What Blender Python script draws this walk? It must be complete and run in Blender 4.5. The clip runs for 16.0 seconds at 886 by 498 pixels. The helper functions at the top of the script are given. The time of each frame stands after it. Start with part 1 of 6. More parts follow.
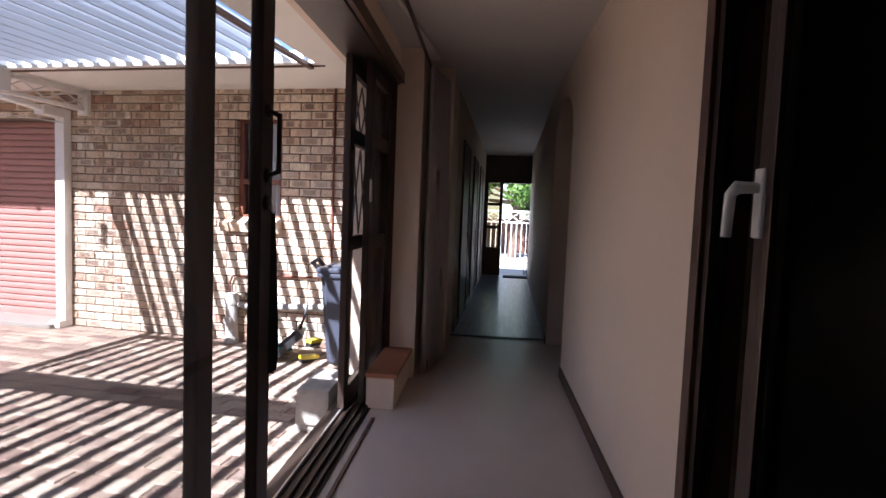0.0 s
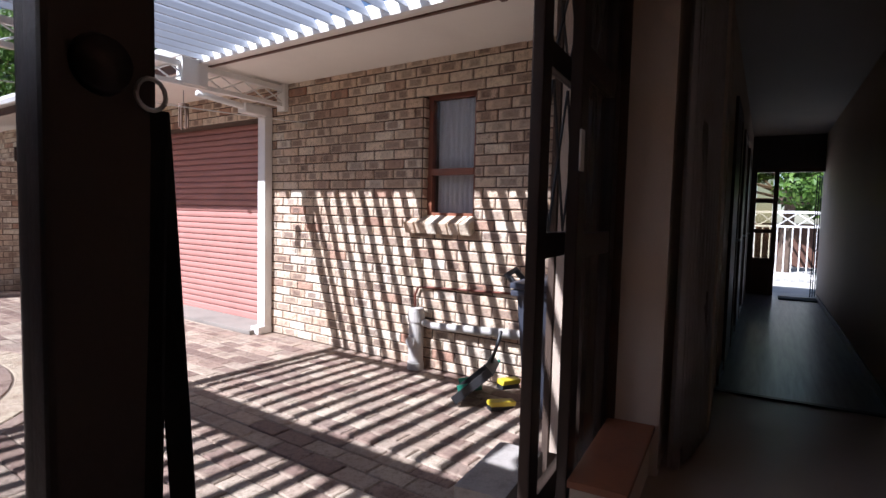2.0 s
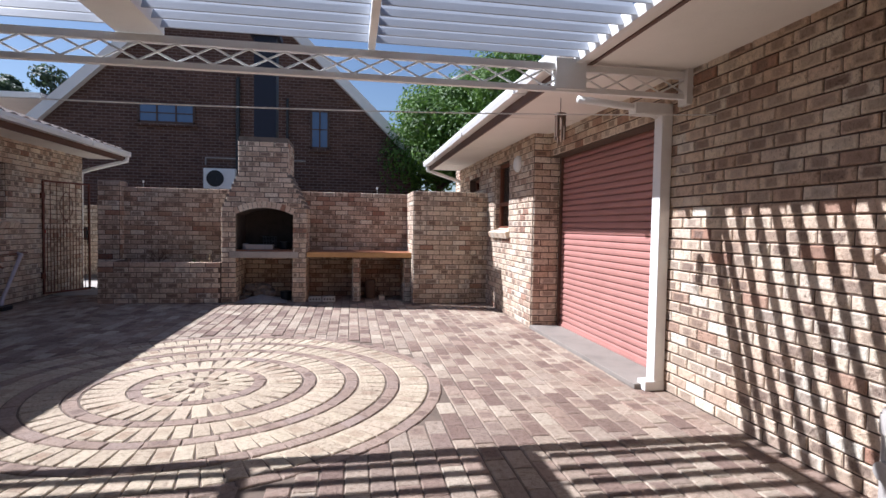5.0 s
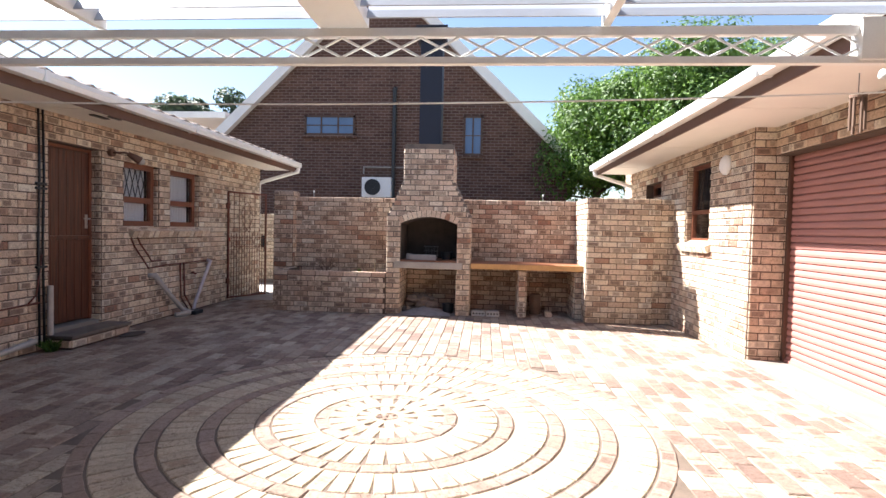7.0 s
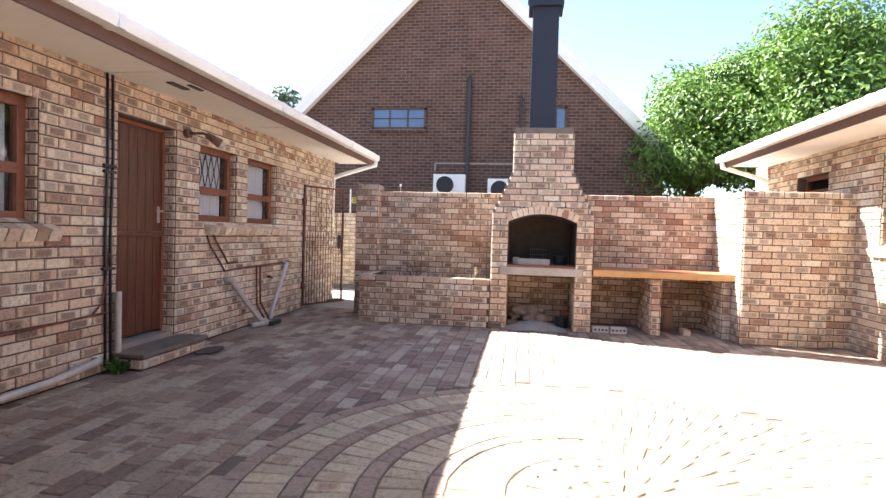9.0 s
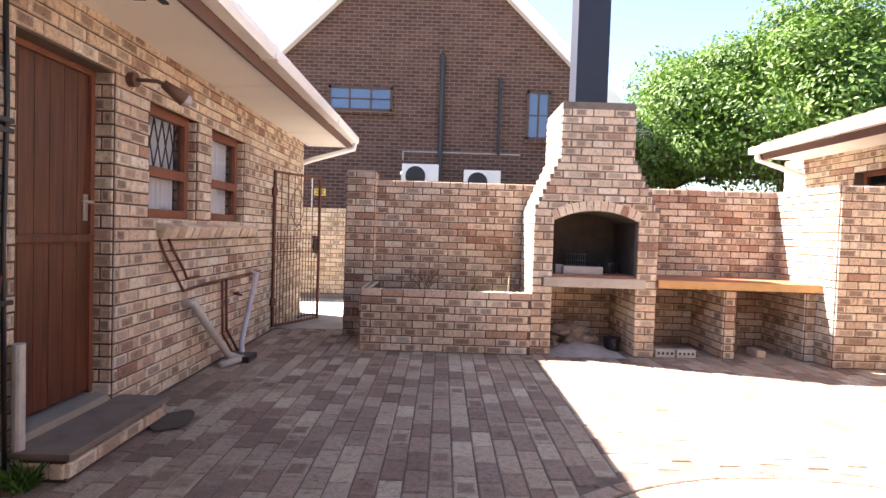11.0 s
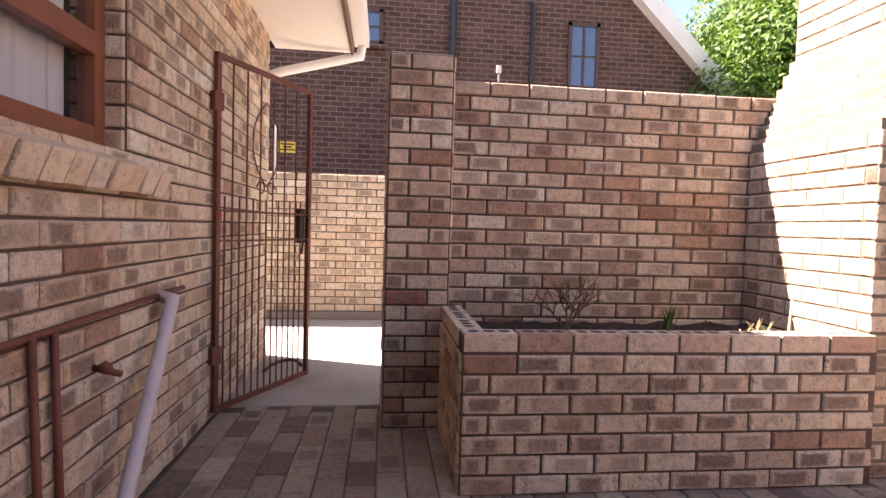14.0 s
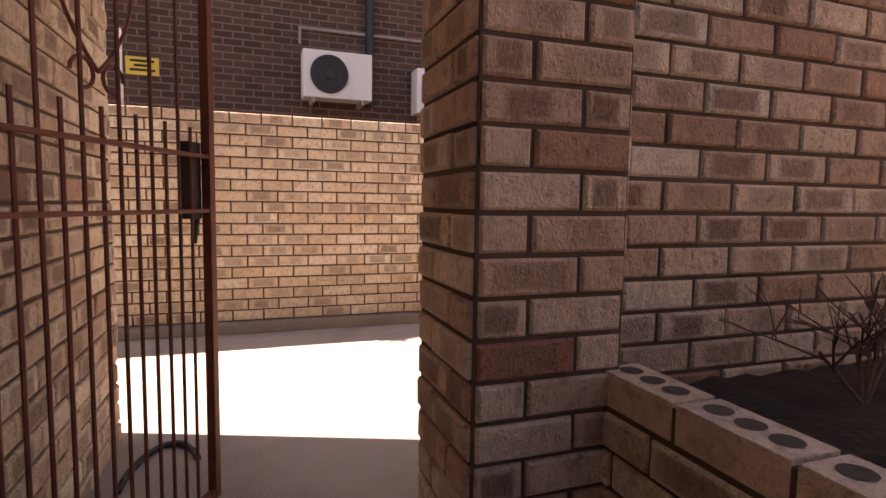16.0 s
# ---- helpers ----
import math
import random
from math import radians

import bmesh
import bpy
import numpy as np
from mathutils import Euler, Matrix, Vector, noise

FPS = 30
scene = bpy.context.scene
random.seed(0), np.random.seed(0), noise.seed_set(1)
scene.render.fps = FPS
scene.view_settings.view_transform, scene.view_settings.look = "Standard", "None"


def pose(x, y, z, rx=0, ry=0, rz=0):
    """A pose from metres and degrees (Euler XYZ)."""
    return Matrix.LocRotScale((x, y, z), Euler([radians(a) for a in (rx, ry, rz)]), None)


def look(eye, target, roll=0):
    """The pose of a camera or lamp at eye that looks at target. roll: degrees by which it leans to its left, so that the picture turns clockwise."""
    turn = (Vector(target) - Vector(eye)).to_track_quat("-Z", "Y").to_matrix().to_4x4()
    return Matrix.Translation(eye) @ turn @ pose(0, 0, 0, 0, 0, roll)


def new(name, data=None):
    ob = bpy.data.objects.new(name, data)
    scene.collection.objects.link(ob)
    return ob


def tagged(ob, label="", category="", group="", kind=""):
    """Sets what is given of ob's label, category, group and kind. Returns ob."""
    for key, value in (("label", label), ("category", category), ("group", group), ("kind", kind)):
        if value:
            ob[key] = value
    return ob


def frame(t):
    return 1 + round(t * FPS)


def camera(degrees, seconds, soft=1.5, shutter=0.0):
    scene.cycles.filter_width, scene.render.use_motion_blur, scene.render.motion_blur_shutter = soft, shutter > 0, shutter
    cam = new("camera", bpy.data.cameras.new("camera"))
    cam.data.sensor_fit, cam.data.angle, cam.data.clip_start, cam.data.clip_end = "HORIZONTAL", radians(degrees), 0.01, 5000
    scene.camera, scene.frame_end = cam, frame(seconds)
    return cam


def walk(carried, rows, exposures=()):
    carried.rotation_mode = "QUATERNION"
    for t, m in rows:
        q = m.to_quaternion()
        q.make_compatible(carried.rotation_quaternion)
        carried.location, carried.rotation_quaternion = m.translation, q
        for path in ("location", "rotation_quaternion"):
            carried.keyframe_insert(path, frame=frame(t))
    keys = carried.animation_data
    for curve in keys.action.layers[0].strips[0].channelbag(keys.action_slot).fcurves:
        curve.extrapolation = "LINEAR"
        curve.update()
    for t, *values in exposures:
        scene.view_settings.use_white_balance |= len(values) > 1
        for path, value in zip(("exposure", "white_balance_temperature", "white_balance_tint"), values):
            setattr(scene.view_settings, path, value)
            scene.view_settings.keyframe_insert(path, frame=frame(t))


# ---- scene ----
import collections

cam = camera(78.5, 16.0)
PATH = [
    (0, (0.432, 0.625, 1.431), (0.036, 2.581, 1.298), 2.2),
    (0.5, (0.376, 1.04, 1.399), (-0.153, 2.964, 1.268), 2.2),
    (1, (0.26, 1.427, 1.368), (-0.436, 3.297, 1.237), 2.1),
    (1.5, (0.118, 1.759, 1.34), (-0.781, 3.541, 1.213), 1.5),
    (2, (0.007, 2.049, 1.322), (-1.144, 3.68, 1.194), 1.4),
    (2.5, (-0.106, 2.346, 1.285), (-1.502, 3.774, 1.172), 0.8),
    (3, (-0.216, 2.51, 1.258), (-1.785, 3.747, 1.166), 1.2),
    (3.5, (-0.275, 2.659, 1.231), (-2.003, 3.664, 1.161), 1.5),
    (4, (-0.392, 2.863, 1.324), (-2.243, 3.615, 1.229), 1.0),
    (4.5, (-0.524, 3.015, 1.368), (-2.45, 3.548, 1.271), 0.9),
    (5, (-0.688, 3.125, 1.349), (-2.659, 3.457, 1.267), 1.0),
    (5.2, (-0.711, 3.147, 1.393), (-2.694, 3.389, 1.308), 1.1),
    (7.3, (-1.595, 2.518, 1.413), (-3.583, 2.311, 1.344), 1.4),
    (7.5, (-1.709, 2.477, 1.389), (-3.693, 2.232, 1.32), 1.5),
    (8, (-2.014, 2.169, 1.381), (-3.993, 1.883, 1.318), 1.6),
    (8.5, (-2.295, 1.806, 1.34), (-4.272, 1.513, 1.281), 1.6),
    (9, (-2.655, 1.405, 1.308), (-4.633, 1.112, 1.251), 1.7),
    (9.2, (-2.796, 1.26, 1.303), (-4.774, 0.972, 1.248), 1.8),
    (11.3, (-4.65, -0.233, 1.338), (-6.649, -0.201, 1.275), 1.8),
    (11.5, (-4.907, -0.352, 1.33), (-6.906, -0.31, 1.27), 1.8),
    (12, (-5.51, -0.641, 1.275), (-7.507, -0.553, 1.22), 1.9),
    (12.5, (-6.157, -0.866, 1.208), (-8.152, -0.739, 1.159), 1.9),
    (13, (-6.819, -1.038, 1.165), (-8.814, -0.902, 1.114), 1.8),
    (13.5, (-7.451, -1.17, 1.132), (-9.444, -1.023, 1.069), 1.7),
    (14, (-8.058, -1.266, 1.117), (-10.044, -1.045, 1.037), 1.6),
    (14.5, (-8.63, -1.388, 1.102), (-10.613, -1.138, 1.017), 1.6),
    (14.8, (-8.93, -1.462, 1.108), (-10.902, -1.142, 1.007), 1.8),
    (15, (-9.146, -1.495, 1.09), (-11.106, -1.112, 0.974), 1.5),
    (15.5, (-9.607, -1.619, 1.074), (-11.539, -1.124, 0.933), 1.7),
    (16, (-10.055, -1.661, 1.045), (-11.934, -0.999, 0.873), 0.9),
]
walk(cam, [(t, look(eye, target, roll)) for t, eye, target, roll in PATH],
     exposures=[(0, 2.36, 5600, 16), (0.5, 2.16, 5600, 16), (1.5, 1.50, 5600, 16), (2.5, 0.98, 5600, 16), (3.5, 0.62, 5700, 16), (5, 0.95, 5700, 14), (7.3, 2.32, 6400, 12), (9.2, 2.97, 6500, 12),
                (11.3, 3.03, 6900, 18), (12.5, 2.97, 7000, 22), (14, 2.90, 7400, 26), (15, 2.66, 8000, 31), (16, 2.13, 8900, 35)])

# ---- world and sun ----
LOUVRE_TILT = 52
SUN = Vector((0.33, 0.88, -1.0))
world = bpy.data.worlds.new("sky")
scene.world = world
world.use_nodes = True
wn = world.node_tree.nodes
sky = wn.new("ShaderNodeTexSky")
sky.sky_type, sky.sun_disc = "NISHITA", False
sky.sun_elevation = math.atan2(1.0, math.hypot(SUN.x, SUN.y))
sky.sun_rotation = math.atan2(-SUN.x, -SUN.y)
sky.dust_density = 0.6
wn["Background"].inputs["Strength"].default_value = 0.056
world.node_tree.links.new(sky.outputs["Color"], wn["Background"].inputs["Color"])
sun = new("sun", bpy.data.lights.new("sun", "SUN"))
sun.data.energy, sun.data.angle, sun.data.color = 5.0, radians(0.53), (1.0, 0.965, 0.92)
sun.matrix_world = look((0, -20, 30), Vector((0, -20, 30)) + SUN)


# ---- materials ----
def nodes(name, rough=0.7, metal=0.0):
    m = bpy.data.materials.new(name)
    m.use_nodes = True
    nt = m.node_tree
    b = nt.nodes["Principled BSDF"]
    b.inputs["Roughness"].default_value, b.inputs["Metallic"].default_value = rough, metal
    return m, nt, b


def nd(nt, kind, **kw):
    n = nt.nodes.new(kind)
    for k, v in kw.items():
        n.inputs[k.replace("_", " ")].default_value = v
    return n


def op(nt, kind, a, b=None, c=None):
    n = nt.nodes.new("ShaderNodeMath")
    n.operation = kind
    for i, v in enumerate((a, b, c)):
        if v is None:
            continue
        if isinstance(v, (int, float)):
            n.inputs[i].default_value = v
        else:
            nt.links.new(v, n.inputs[i])
    return n.outputs[0]


def ramp(nt, fac, stops, smooth=True):
    n = nt.nodes.new("ShaderNodeValToRGB")
    e = n.color_ramp.elements
    while len(e) < len(stops):
        e.new(0.5)
    for k, (p, c) in zip(e, stops):
        k.position, k.color = p, (*c, 1)
    if not smooth:
        n.color_ramp.interpolation = "CONSTANT"
    nt.links.new(fac, n.inputs[0])
    return n.outputs[0]


def blend(nt, fac, a, b, how="MIX"):
    n = nt.nodes.new("ShaderNodeMix")
    n.data_type, n.blend_type = "RGBA", how
    for sock, v in ((n.inputs[0], fac), (n.inputs[6], a), (n.inputs[7], b)):
        if isinstance(v, (int, float)):
            sock.default_value = v
        elif isinstance(v, tuple):
            sock.default_value = (*v, 1)
        else:
            nt.links.new(v, sock)
    return n.outputs[2]


def grain(nt, scale, detail=6.0, coord="Object", rough=0.6):
    tc = nt.nodes.new("ShaderNodeTexCoord") if coord == "Object" else nt.nodes.new("ShaderNodeNewGeometry")
    n = nd(nt, "ShaderNodeTexNoise", Scale=scale, Detail=detail, Roughness=rough)
    nt.links.new(tc.outputs["Object" if coord == "Object" else "Position"], n.inputs["Vector"])
    return n.outputs["Fac"]


def bump(nt, b, height, strength=0.3, dist=0.01):
    n = nd(nt, "ShaderNodeBump", Strength=strength, Distance=dist)
    nt.links.new(height, n.inputs["Height"])
    nt.links.new(n.outputs[0], b.inputs["Normal"])


def plain(name, colour, rough=0.6, metal=0.0, var=0.15, scale=6.0, fine=90.0, bumps=0.15, dist=0.004):
    """A painted or moulded surface with stains at two scales."""
    m, nt, b = nodes(name, rough, metal)
    big, small = grain(nt, scale, coord="World"), grain(nt, fine, coord="World")
    dark = tuple(c * (1 - var * 1.6) for c in colour)
    light = tuple(min(1, c * (1 + var * 0.6)) for c in colour)
    col = ramp(nt, op(nt, "ADD", op(nt, "MULTIPLY", big, 0.65), op(nt, "MULTIPLY", small, 0.35)), [(0.25, dark), (0.5, colour), (0.75, light)])
    nt.links.new(col, b.inputs["Base Color"])
    nt.links.new(op(nt, "ADD", op(nt, "MULTIPLY", small, 0.2), rough - 0.1), b.inputs["Roughness"])
    bump(nt, b, small, bumps, dist)
    return m


def brick_material(name, tones, kiss, kiss_share, stain=0.5):
    """Face bricks: a tone for each brick, a darker fired patch in the middle of some, speckles and weather stains."""
    m, nt, b = nodes(name, 0.85)
    info, geo, uv = nt.nodes.new("ShaderNodeObjectInfo"), nt.nodes.new("ShaderNodeNewGeometry"), nt.nodes.new("ShaderNodeUVMap")
    rnd = op(nt, "FRACT", op(nt, "ADD", info.outputs["Random"], op(nt, "MULTIPLY", geo.outputs["Random Per Island"], 7.31)))
    rnd2 = op(nt, "FRACT", op(nt, "MULTIPLY", rnd, 17.3))
    rnd3 = op(nt, "FRACT", op(nt, "MULTIPLY", rnd, 53.7))
    base = ramp(nt, rnd, [(i / max(1, len(tones) - 1), c) for i, c in enumerate(tones)])
    sp = nt.nodes.new("ShaderNodeSeparateXYZ")
    nt.links.new(uv.outputs[0], sp.inputs[0])
    mid = grain(nt, 28, coord="World")
    fine = grain(nt, 160, coord="World")
    wob = op(nt, "MULTIPLY", op(nt, "SUBTRACT", mid, 0.5), 0.35)
    du = op(nt, "ABSOLUTE", op(nt, "SUBTRACT", sp.outputs[0], op(nt, "ADD", op(nt, "MULTIPLY", rnd3, 0.24), 0.38)))
    dv = op(nt, "ABSOLUTE", op(nt, "SUBTRACT", sp.outputs[1], 0.5))
    inside = op(nt, "MINIMUM", op(nt, "SUBTRACT", op(nt, "ADD", op(nt, "MULTIPLY", rnd2, 0.28), 0.24), du), op(nt, "MULTIPLY", op(nt, "SUBTRACT", 0.42, dv), 0.6))
    mask = nt.nodes.new("ShaderNodeMapRange")
    mask.inputs["From Min"].default_value, mask.inputs["From Max"].default_value = -0.02, 0.08
    nt.links.new(op(nt, "ADD", inside, op(nt, "MULTIPLY", wob, 0.8)), mask.inputs["Value"])
    has = op(nt, "LESS_THAN", rnd2, kiss_share)
    col = blend(nt, op(nt, "MULTIPLY", op(nt, "MULTIPLY", mask.outputs[0], has), op(nt, "ADD", op(nt, "MULTIPLY", rnd3, 0.6), 0.33)), base, kiss)
    # wire-drag wrinkles across the face
    wr = nt.nodes.new("ShaderNodeCombineXYZ")
    nt.links.new(op(nt, "MULTIPLY", sp.outputs[0], 13.0), wr.inputs[0])
    nt.links.new(op(nt, "MULTIPLY", sp.outputs[1], 2.6), wr.inputs[1])
    nt.links.new(op(nt, "MULTIPLY", rnd, 90.0), wr.inputs[2])
    wrn = nd(nt, "ShaderNodeTexNoise", Scale=1.0, Detail=5.0, Roughness=0.7, Distortion=0.8)
    nt.links.new(wr.outputs[0], wrn.inputs["Vector"])
    col = blend(nt, op(nt, "ADD", op(nt, "MULTIPLY", rnd3, 0.65), 0.1), col, ramp(nt, wrn.outputs["Fac"], [(0.36, (0.38, 0.31, 0.27)), (0.47, (1, 1, 1)), (0.62, (1, 1, 1)), (0.72, (1.12, 1.12, 1.12))]), "MULTIPLY")
    weather = grain(nt, 1.3, coord="World")
    col = blend(nt, op(nt, "MULTIPLY", ramp(nt, weather, [(0.48, (0, 0, 0)), (0.75, (1, 1, 1))]), stain), col, (0.17, 0.105, 0.07))
    col = blend(nt, 0.55, col, ramp(nt, fine, [(0.3, (0.55, 0.52, 0.5)), (0.5, (1, 1, 1)), (0.75, (1.0, 1.0, 1.0))]), "MULTIPLY")
    col = blend(nt, 0.6, col, ramp(nt, mid, [(0.3, (0.5, 0.45, 0.42)), (0.52, (1, 1, 1))]), "MULTIPLY")
    pits = grain(nt, 75, detail=3.0, coord="World")
    col = blend(nt, 0.8, col, ramp(nt, pits, [(0.28, (0.35, 0.28, 0.24)), (0.36, (1, 1, 1))]), "MULTIPLY")
    nt.links.new(col, b.inputs["Base Color"])
    bump(nt, b, op(nt, "ADD", op(nt, "ADD", op(nt, "MULTIPLY", fine, 0.6), mid), op(nt, "MULTIPLY", wrn.outputs["Fac"], 1.4)), 0.9, 0.012)
    return m


TAN = [(0.77, 0.61, 0.45), (0.85, 0.74, 0.58), (0.70, 0.52, 0.37), (0.84, 0.71, 0.54), (0.74, 0.56, 0.41), (0.87, 0.79, 0.65), (0.63, 0.45, 0.32), (0.81, 0.66, 0.50), (0.42, 0.22, 0.145)]
M_BRICK = brick_material("tan_face_brick", TAN, (0.25, 0.17, 0.13), 0.62, 0.28)
M_BRICK_OLD = brick_material("weathered_face_brick", [(0.74, 0.56, 0.42), (0.84, 0.72, 0.57), (0.54, 0.36, 0.26), (0.80, 0.65, 0.50), (0.64, 0.45, 0.33), (0.86, 0.76, 0.62), (0.48, 0.29, 0.20), (0.77, 0.60, 0.45), (0.38, 0.17, 0.11)], (0.24, 0.155, 0.115), 0.6, 0.5)
M_BRICK_CREAM = brick_material("cream_face_brick", [(0.76, 0.63, 0.46), (0.83, 0.72, 0.55), (0.66, 0.51, 0.36), (0.80, 0.68, 0.50), (0.72, 0.55, 0.39), (0.85, 0.76, 0.60)], (0.33, 0.25, 0.19), 0.5, 0.3)
M_PAVER = brick_material("clay_paver", [(0.36, 0.27, 0.205), (0.49, 0.395, 0.30), (0.22, 0.145, 0.115), (0.39, 0.28, 0.215), (0.56, 0.47, 0.36), (0.26, 0.18, 0.145)], (0.22, 0.14, 0.11), 0.3, 0.35)
M_PAVER_PALE = brick_material("pale_clay_paver", [(0.57, 0.47, 0.335), (0.64, 0.53, 0.385), (0.51, 0.41, 0.295), (0.61, 0.49, 0.36)], (0.40, 0.28, 0.19), 0.2, 0.25)
M_PAVER_DARK = brick_material("brown_clay_paver", [(0.37, 0.265, 0.205), (0.43, 0.32, 0.25), (0.33, 0.235, 0.18), (0.39, 0.295, 0.245)], (0.2, 0.13, 0.1), 0.2, 0.3)
M_MORTAR = plain("mortar", (0.105, 0.07, 0.052), 0.95, var=0.3, fine=200, bumps=0.5)
M_PALE_MORTAR = plain("pale_mortar", (0.17, 0.135, 0.11), 0.95, var=0.3, fine=200, bumps=0.5)
M_SAND = plain("jointing_sand", (0.14, 0.103, 0.077), 0.95, var=0.35, fine=150, bumps=0.5)
M_CONC = plain("concrete", (0.46, 0.44, 0.40), 0.85, var=0.28, scale=1.6, fine=120, bumps=0.3)
M_ALLEY = plain("weathered_alley_concrete", (0.40, 0.36, 0.315), 0.85, var=0.4, scale=1.3, fine=110, bumps=0.3)
M_CONC_DARK = plain("stained_concrete", (0.24, 0.21, 0.18), 0.85, var=0.3, scale=2.5, fine=120, bumps=0.3)
M_WHITE = plain("white_paint", (0.80, 0.79, 0.76), 0.45, var=0.07, scale=3)
M_SOFFIT = plain("soffit_board_paint", (0.80, 0.77, 0.71), 0.6, var=0.06, scale=2)
M_CREAM = plain("cream_wall_paint", (0.72, 0.58, 0.46), 0.6, var=0.06, scale=1.5, bumps=0.08)
M_CEIL = plain("ceiling_paint", (0.62, 0.56, 0.50), 0.7, var=0.05, scale=2)
M_BROWN = plain("brown_fascia_paint", (0.11, 0.052, 0.034), 0.5, var=0.15)
M_WOOD = plain("dark_stained_wood", (0.075, 0.036, 0.022), 0.45, var=0.35, scale=9, fine=60)
M_FRAME = plain("meranti_window_wood", (0.19, 0.066, 0.034), 0.45, var=0.25, scale=9, fine=70)
M_BRONZE = plain("bronze_aluminium", (0.050, 0.034, 0.027), 0.38, 0.5, var=0.15)
M_TERRA = plain("red_clay_tile", (0.33, 0.13, 0.065), 0.5, var=0.2)
M_FLOOR = plain("beige_floor_tile", (0.50, 0.42, 0.36), 0.33, var=0.08, scale=2.5, bumps=0.04)
# Indoor dimness put into the wall colour, not a dark paint.
M_ROOM_SHADE = plain("painted_room_shade", (0.10, 0.085, 0.075), 0.8)
M_PIPE = plain("grey_plastic_pipe", (0.44, 0.41, 0.38), 0.5, var=0.2, scale=14)
M_IRON = plain("rusty_brown_iron", (0.15, 0.045, 0.028), 0.6, 0.2, var=0.4, scale=20)
M_STEEL = plain("brushed_lock_steel", (0.5, 0.48, 0.45), 0.35, 0.8)
M_BLACK = plain("black_plastic", (0.018, 0.018, 0.02), 0.45)
M_BIN = plain("grey_bin_plastic", (0.045, 0.05, 0.068), 0.4, var=0.2)
M_YELLOW = plain("yellow_plastic", (0.62, 0.48, 0.03), 0.4)
M_GREEN = plain("green_plastic", (0.02, 0.17, 0.11), 0.45)
M_NAVY = plain("dark_flue_paint", (0.009, 0.012, 0.026), 0.6)
# Soot in the fire opening; also the painted shade of brick holes.
M_SOOT_OR_HOLE = plain("soot_and_hole_shade", (0.075, 0.06, 0.05), 0.95, var=0.4)
M_SOIL = plain("dry_soil", (0.042, 0.026, 0.018), 0.95, var=0.4, fine=60, bumps=0.9, dist=0.03)
M_TILE = plain("brown_roof_tile", (0.12, 0.085, 0.07), 0.8, var=0.3)
M_STONE = plain("grey_stone", (0.33, 0.30, 0.27), 0.85, var=0.3, scale=10)
M_ASH = plain("ash", (0.34, 0.31, 0.29), 0.95, var=0.3, scale=8)
M_TWIG = plain("dry_twig", (0.16, 0.10, 0.07), 0.9)
M_STRAW = plain("dry_grass", (0.55, 0.44, 0.27), 0.8)
M_BARK = plain("bark", (0.13, 0.09, 0.065), 0.9, var=0.4)
M_LINEN = plain("net_curtain", (0.75, 0.72, 0.68), 0.9, var=0.05)
M_STRAP = plain("black_webbing", (0.015, 0.014, 0.015), 0.8)
M_ROLLER = plain("red_brown_roller_paint", (0.40, 0.19, 0.16), 0.5, var=0.12, scale=3)
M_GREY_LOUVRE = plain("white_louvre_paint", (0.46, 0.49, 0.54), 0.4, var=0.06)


def door_wood():
    m, nt, b = nodes("oiled_door_wood", 0.4)
    tc, mp = nt.nodes.new("ShaderNodeNewGeometry"), nt.nodes.new("ShaderNodeMapping")
    mp.inputs["Scale"].default_value = (40, 40, 2.5)
    nt.links.new(tc.outputs["Position"], mp.inputs[0])
    n = nd(nt, "ShaderNodeTexNoise", Scale=1.0, Detail=8.0, Distortion=0.6)
    nt.links.new(mp.outputs[0], n.inputs["Vector"])
    nt.links.new(ramp(nt, n.outputs["Fac"], [(0.3, (0.038, 0.011, 0.006)), (0.55, (0.088, 0.025, 0.011)), (0.8, (0.135, 0.043, 0.018))]), b.inputs["Base Color"])
    bump(nt, b, n.outputs["Fac"], 0.15, 0.003)
    return m


def laminate():
    m, nt, b = nodes("grey_laminate", 0.28)
    tc, mp = nt.nodes.new("ShaderNodeTexCoord"), nt.nodes.new("ShaderNodeMapping")
    mp.inputs["Scale"].default_value = (30, 2.0, 1)
    nt.links.new(tc.outputs["Object"], mp.inputs[0])
    n = nd(nt, "ShaderNodeTexNoise", Scale=1.0, Detail=8.0, Distortion=0.5)
    nt.links.new(mp.outputs[0], n.inputs["Vector"])
    nt.links.new(ramp(nt, n.outputs["Fac"], [(0.3, (0.085, 0.075, 0.07)), (0.7, (0.2, 0.185, 0.175))]), b.inputs["Base Color"])
    return m


def glass(name, tint=(1, 1, 1), rough=0.02, see=0.9, gloss_by=0.45):
    """A thin pane: mostly clear, with a real gloss on it."""
    m, nt, b = nodes(name, rough)
    nt.nodes.remove(b)
    out = nt.nodes["Material Output"]
    clear, gloss, mix, fres = nt.nodes.new("ShaderNodeBsdfTransparent"), nt.nodes.new("ShaderNodeBsdfGlossy"), nt.nodes.new("ShaderNodeMixShader"), nt.nodes.new("ShaderNodeLayerWeight")
    clear.inputs[0].default_value = (*[c * see for c in tint], 1)
    gloss.inputs["Roughness"].default_value = rough
    fres.inputs[0].default_value = 0.3
    for a, c in ((op(nt, "ADD", op(nt, "MULTIPLY", op(nt, "POWER", fres.outputs["Facing"], 3.0), gloss_by), gloss_by * 0.07), mix.inputs[0]), (clear.outputs[0], mix.inputs[1]), (gloss.outputs[0], mix.inputs[2]), (mix.outputs[0], out.inputs[0])):
        nt.links.new(a, c)
    return m


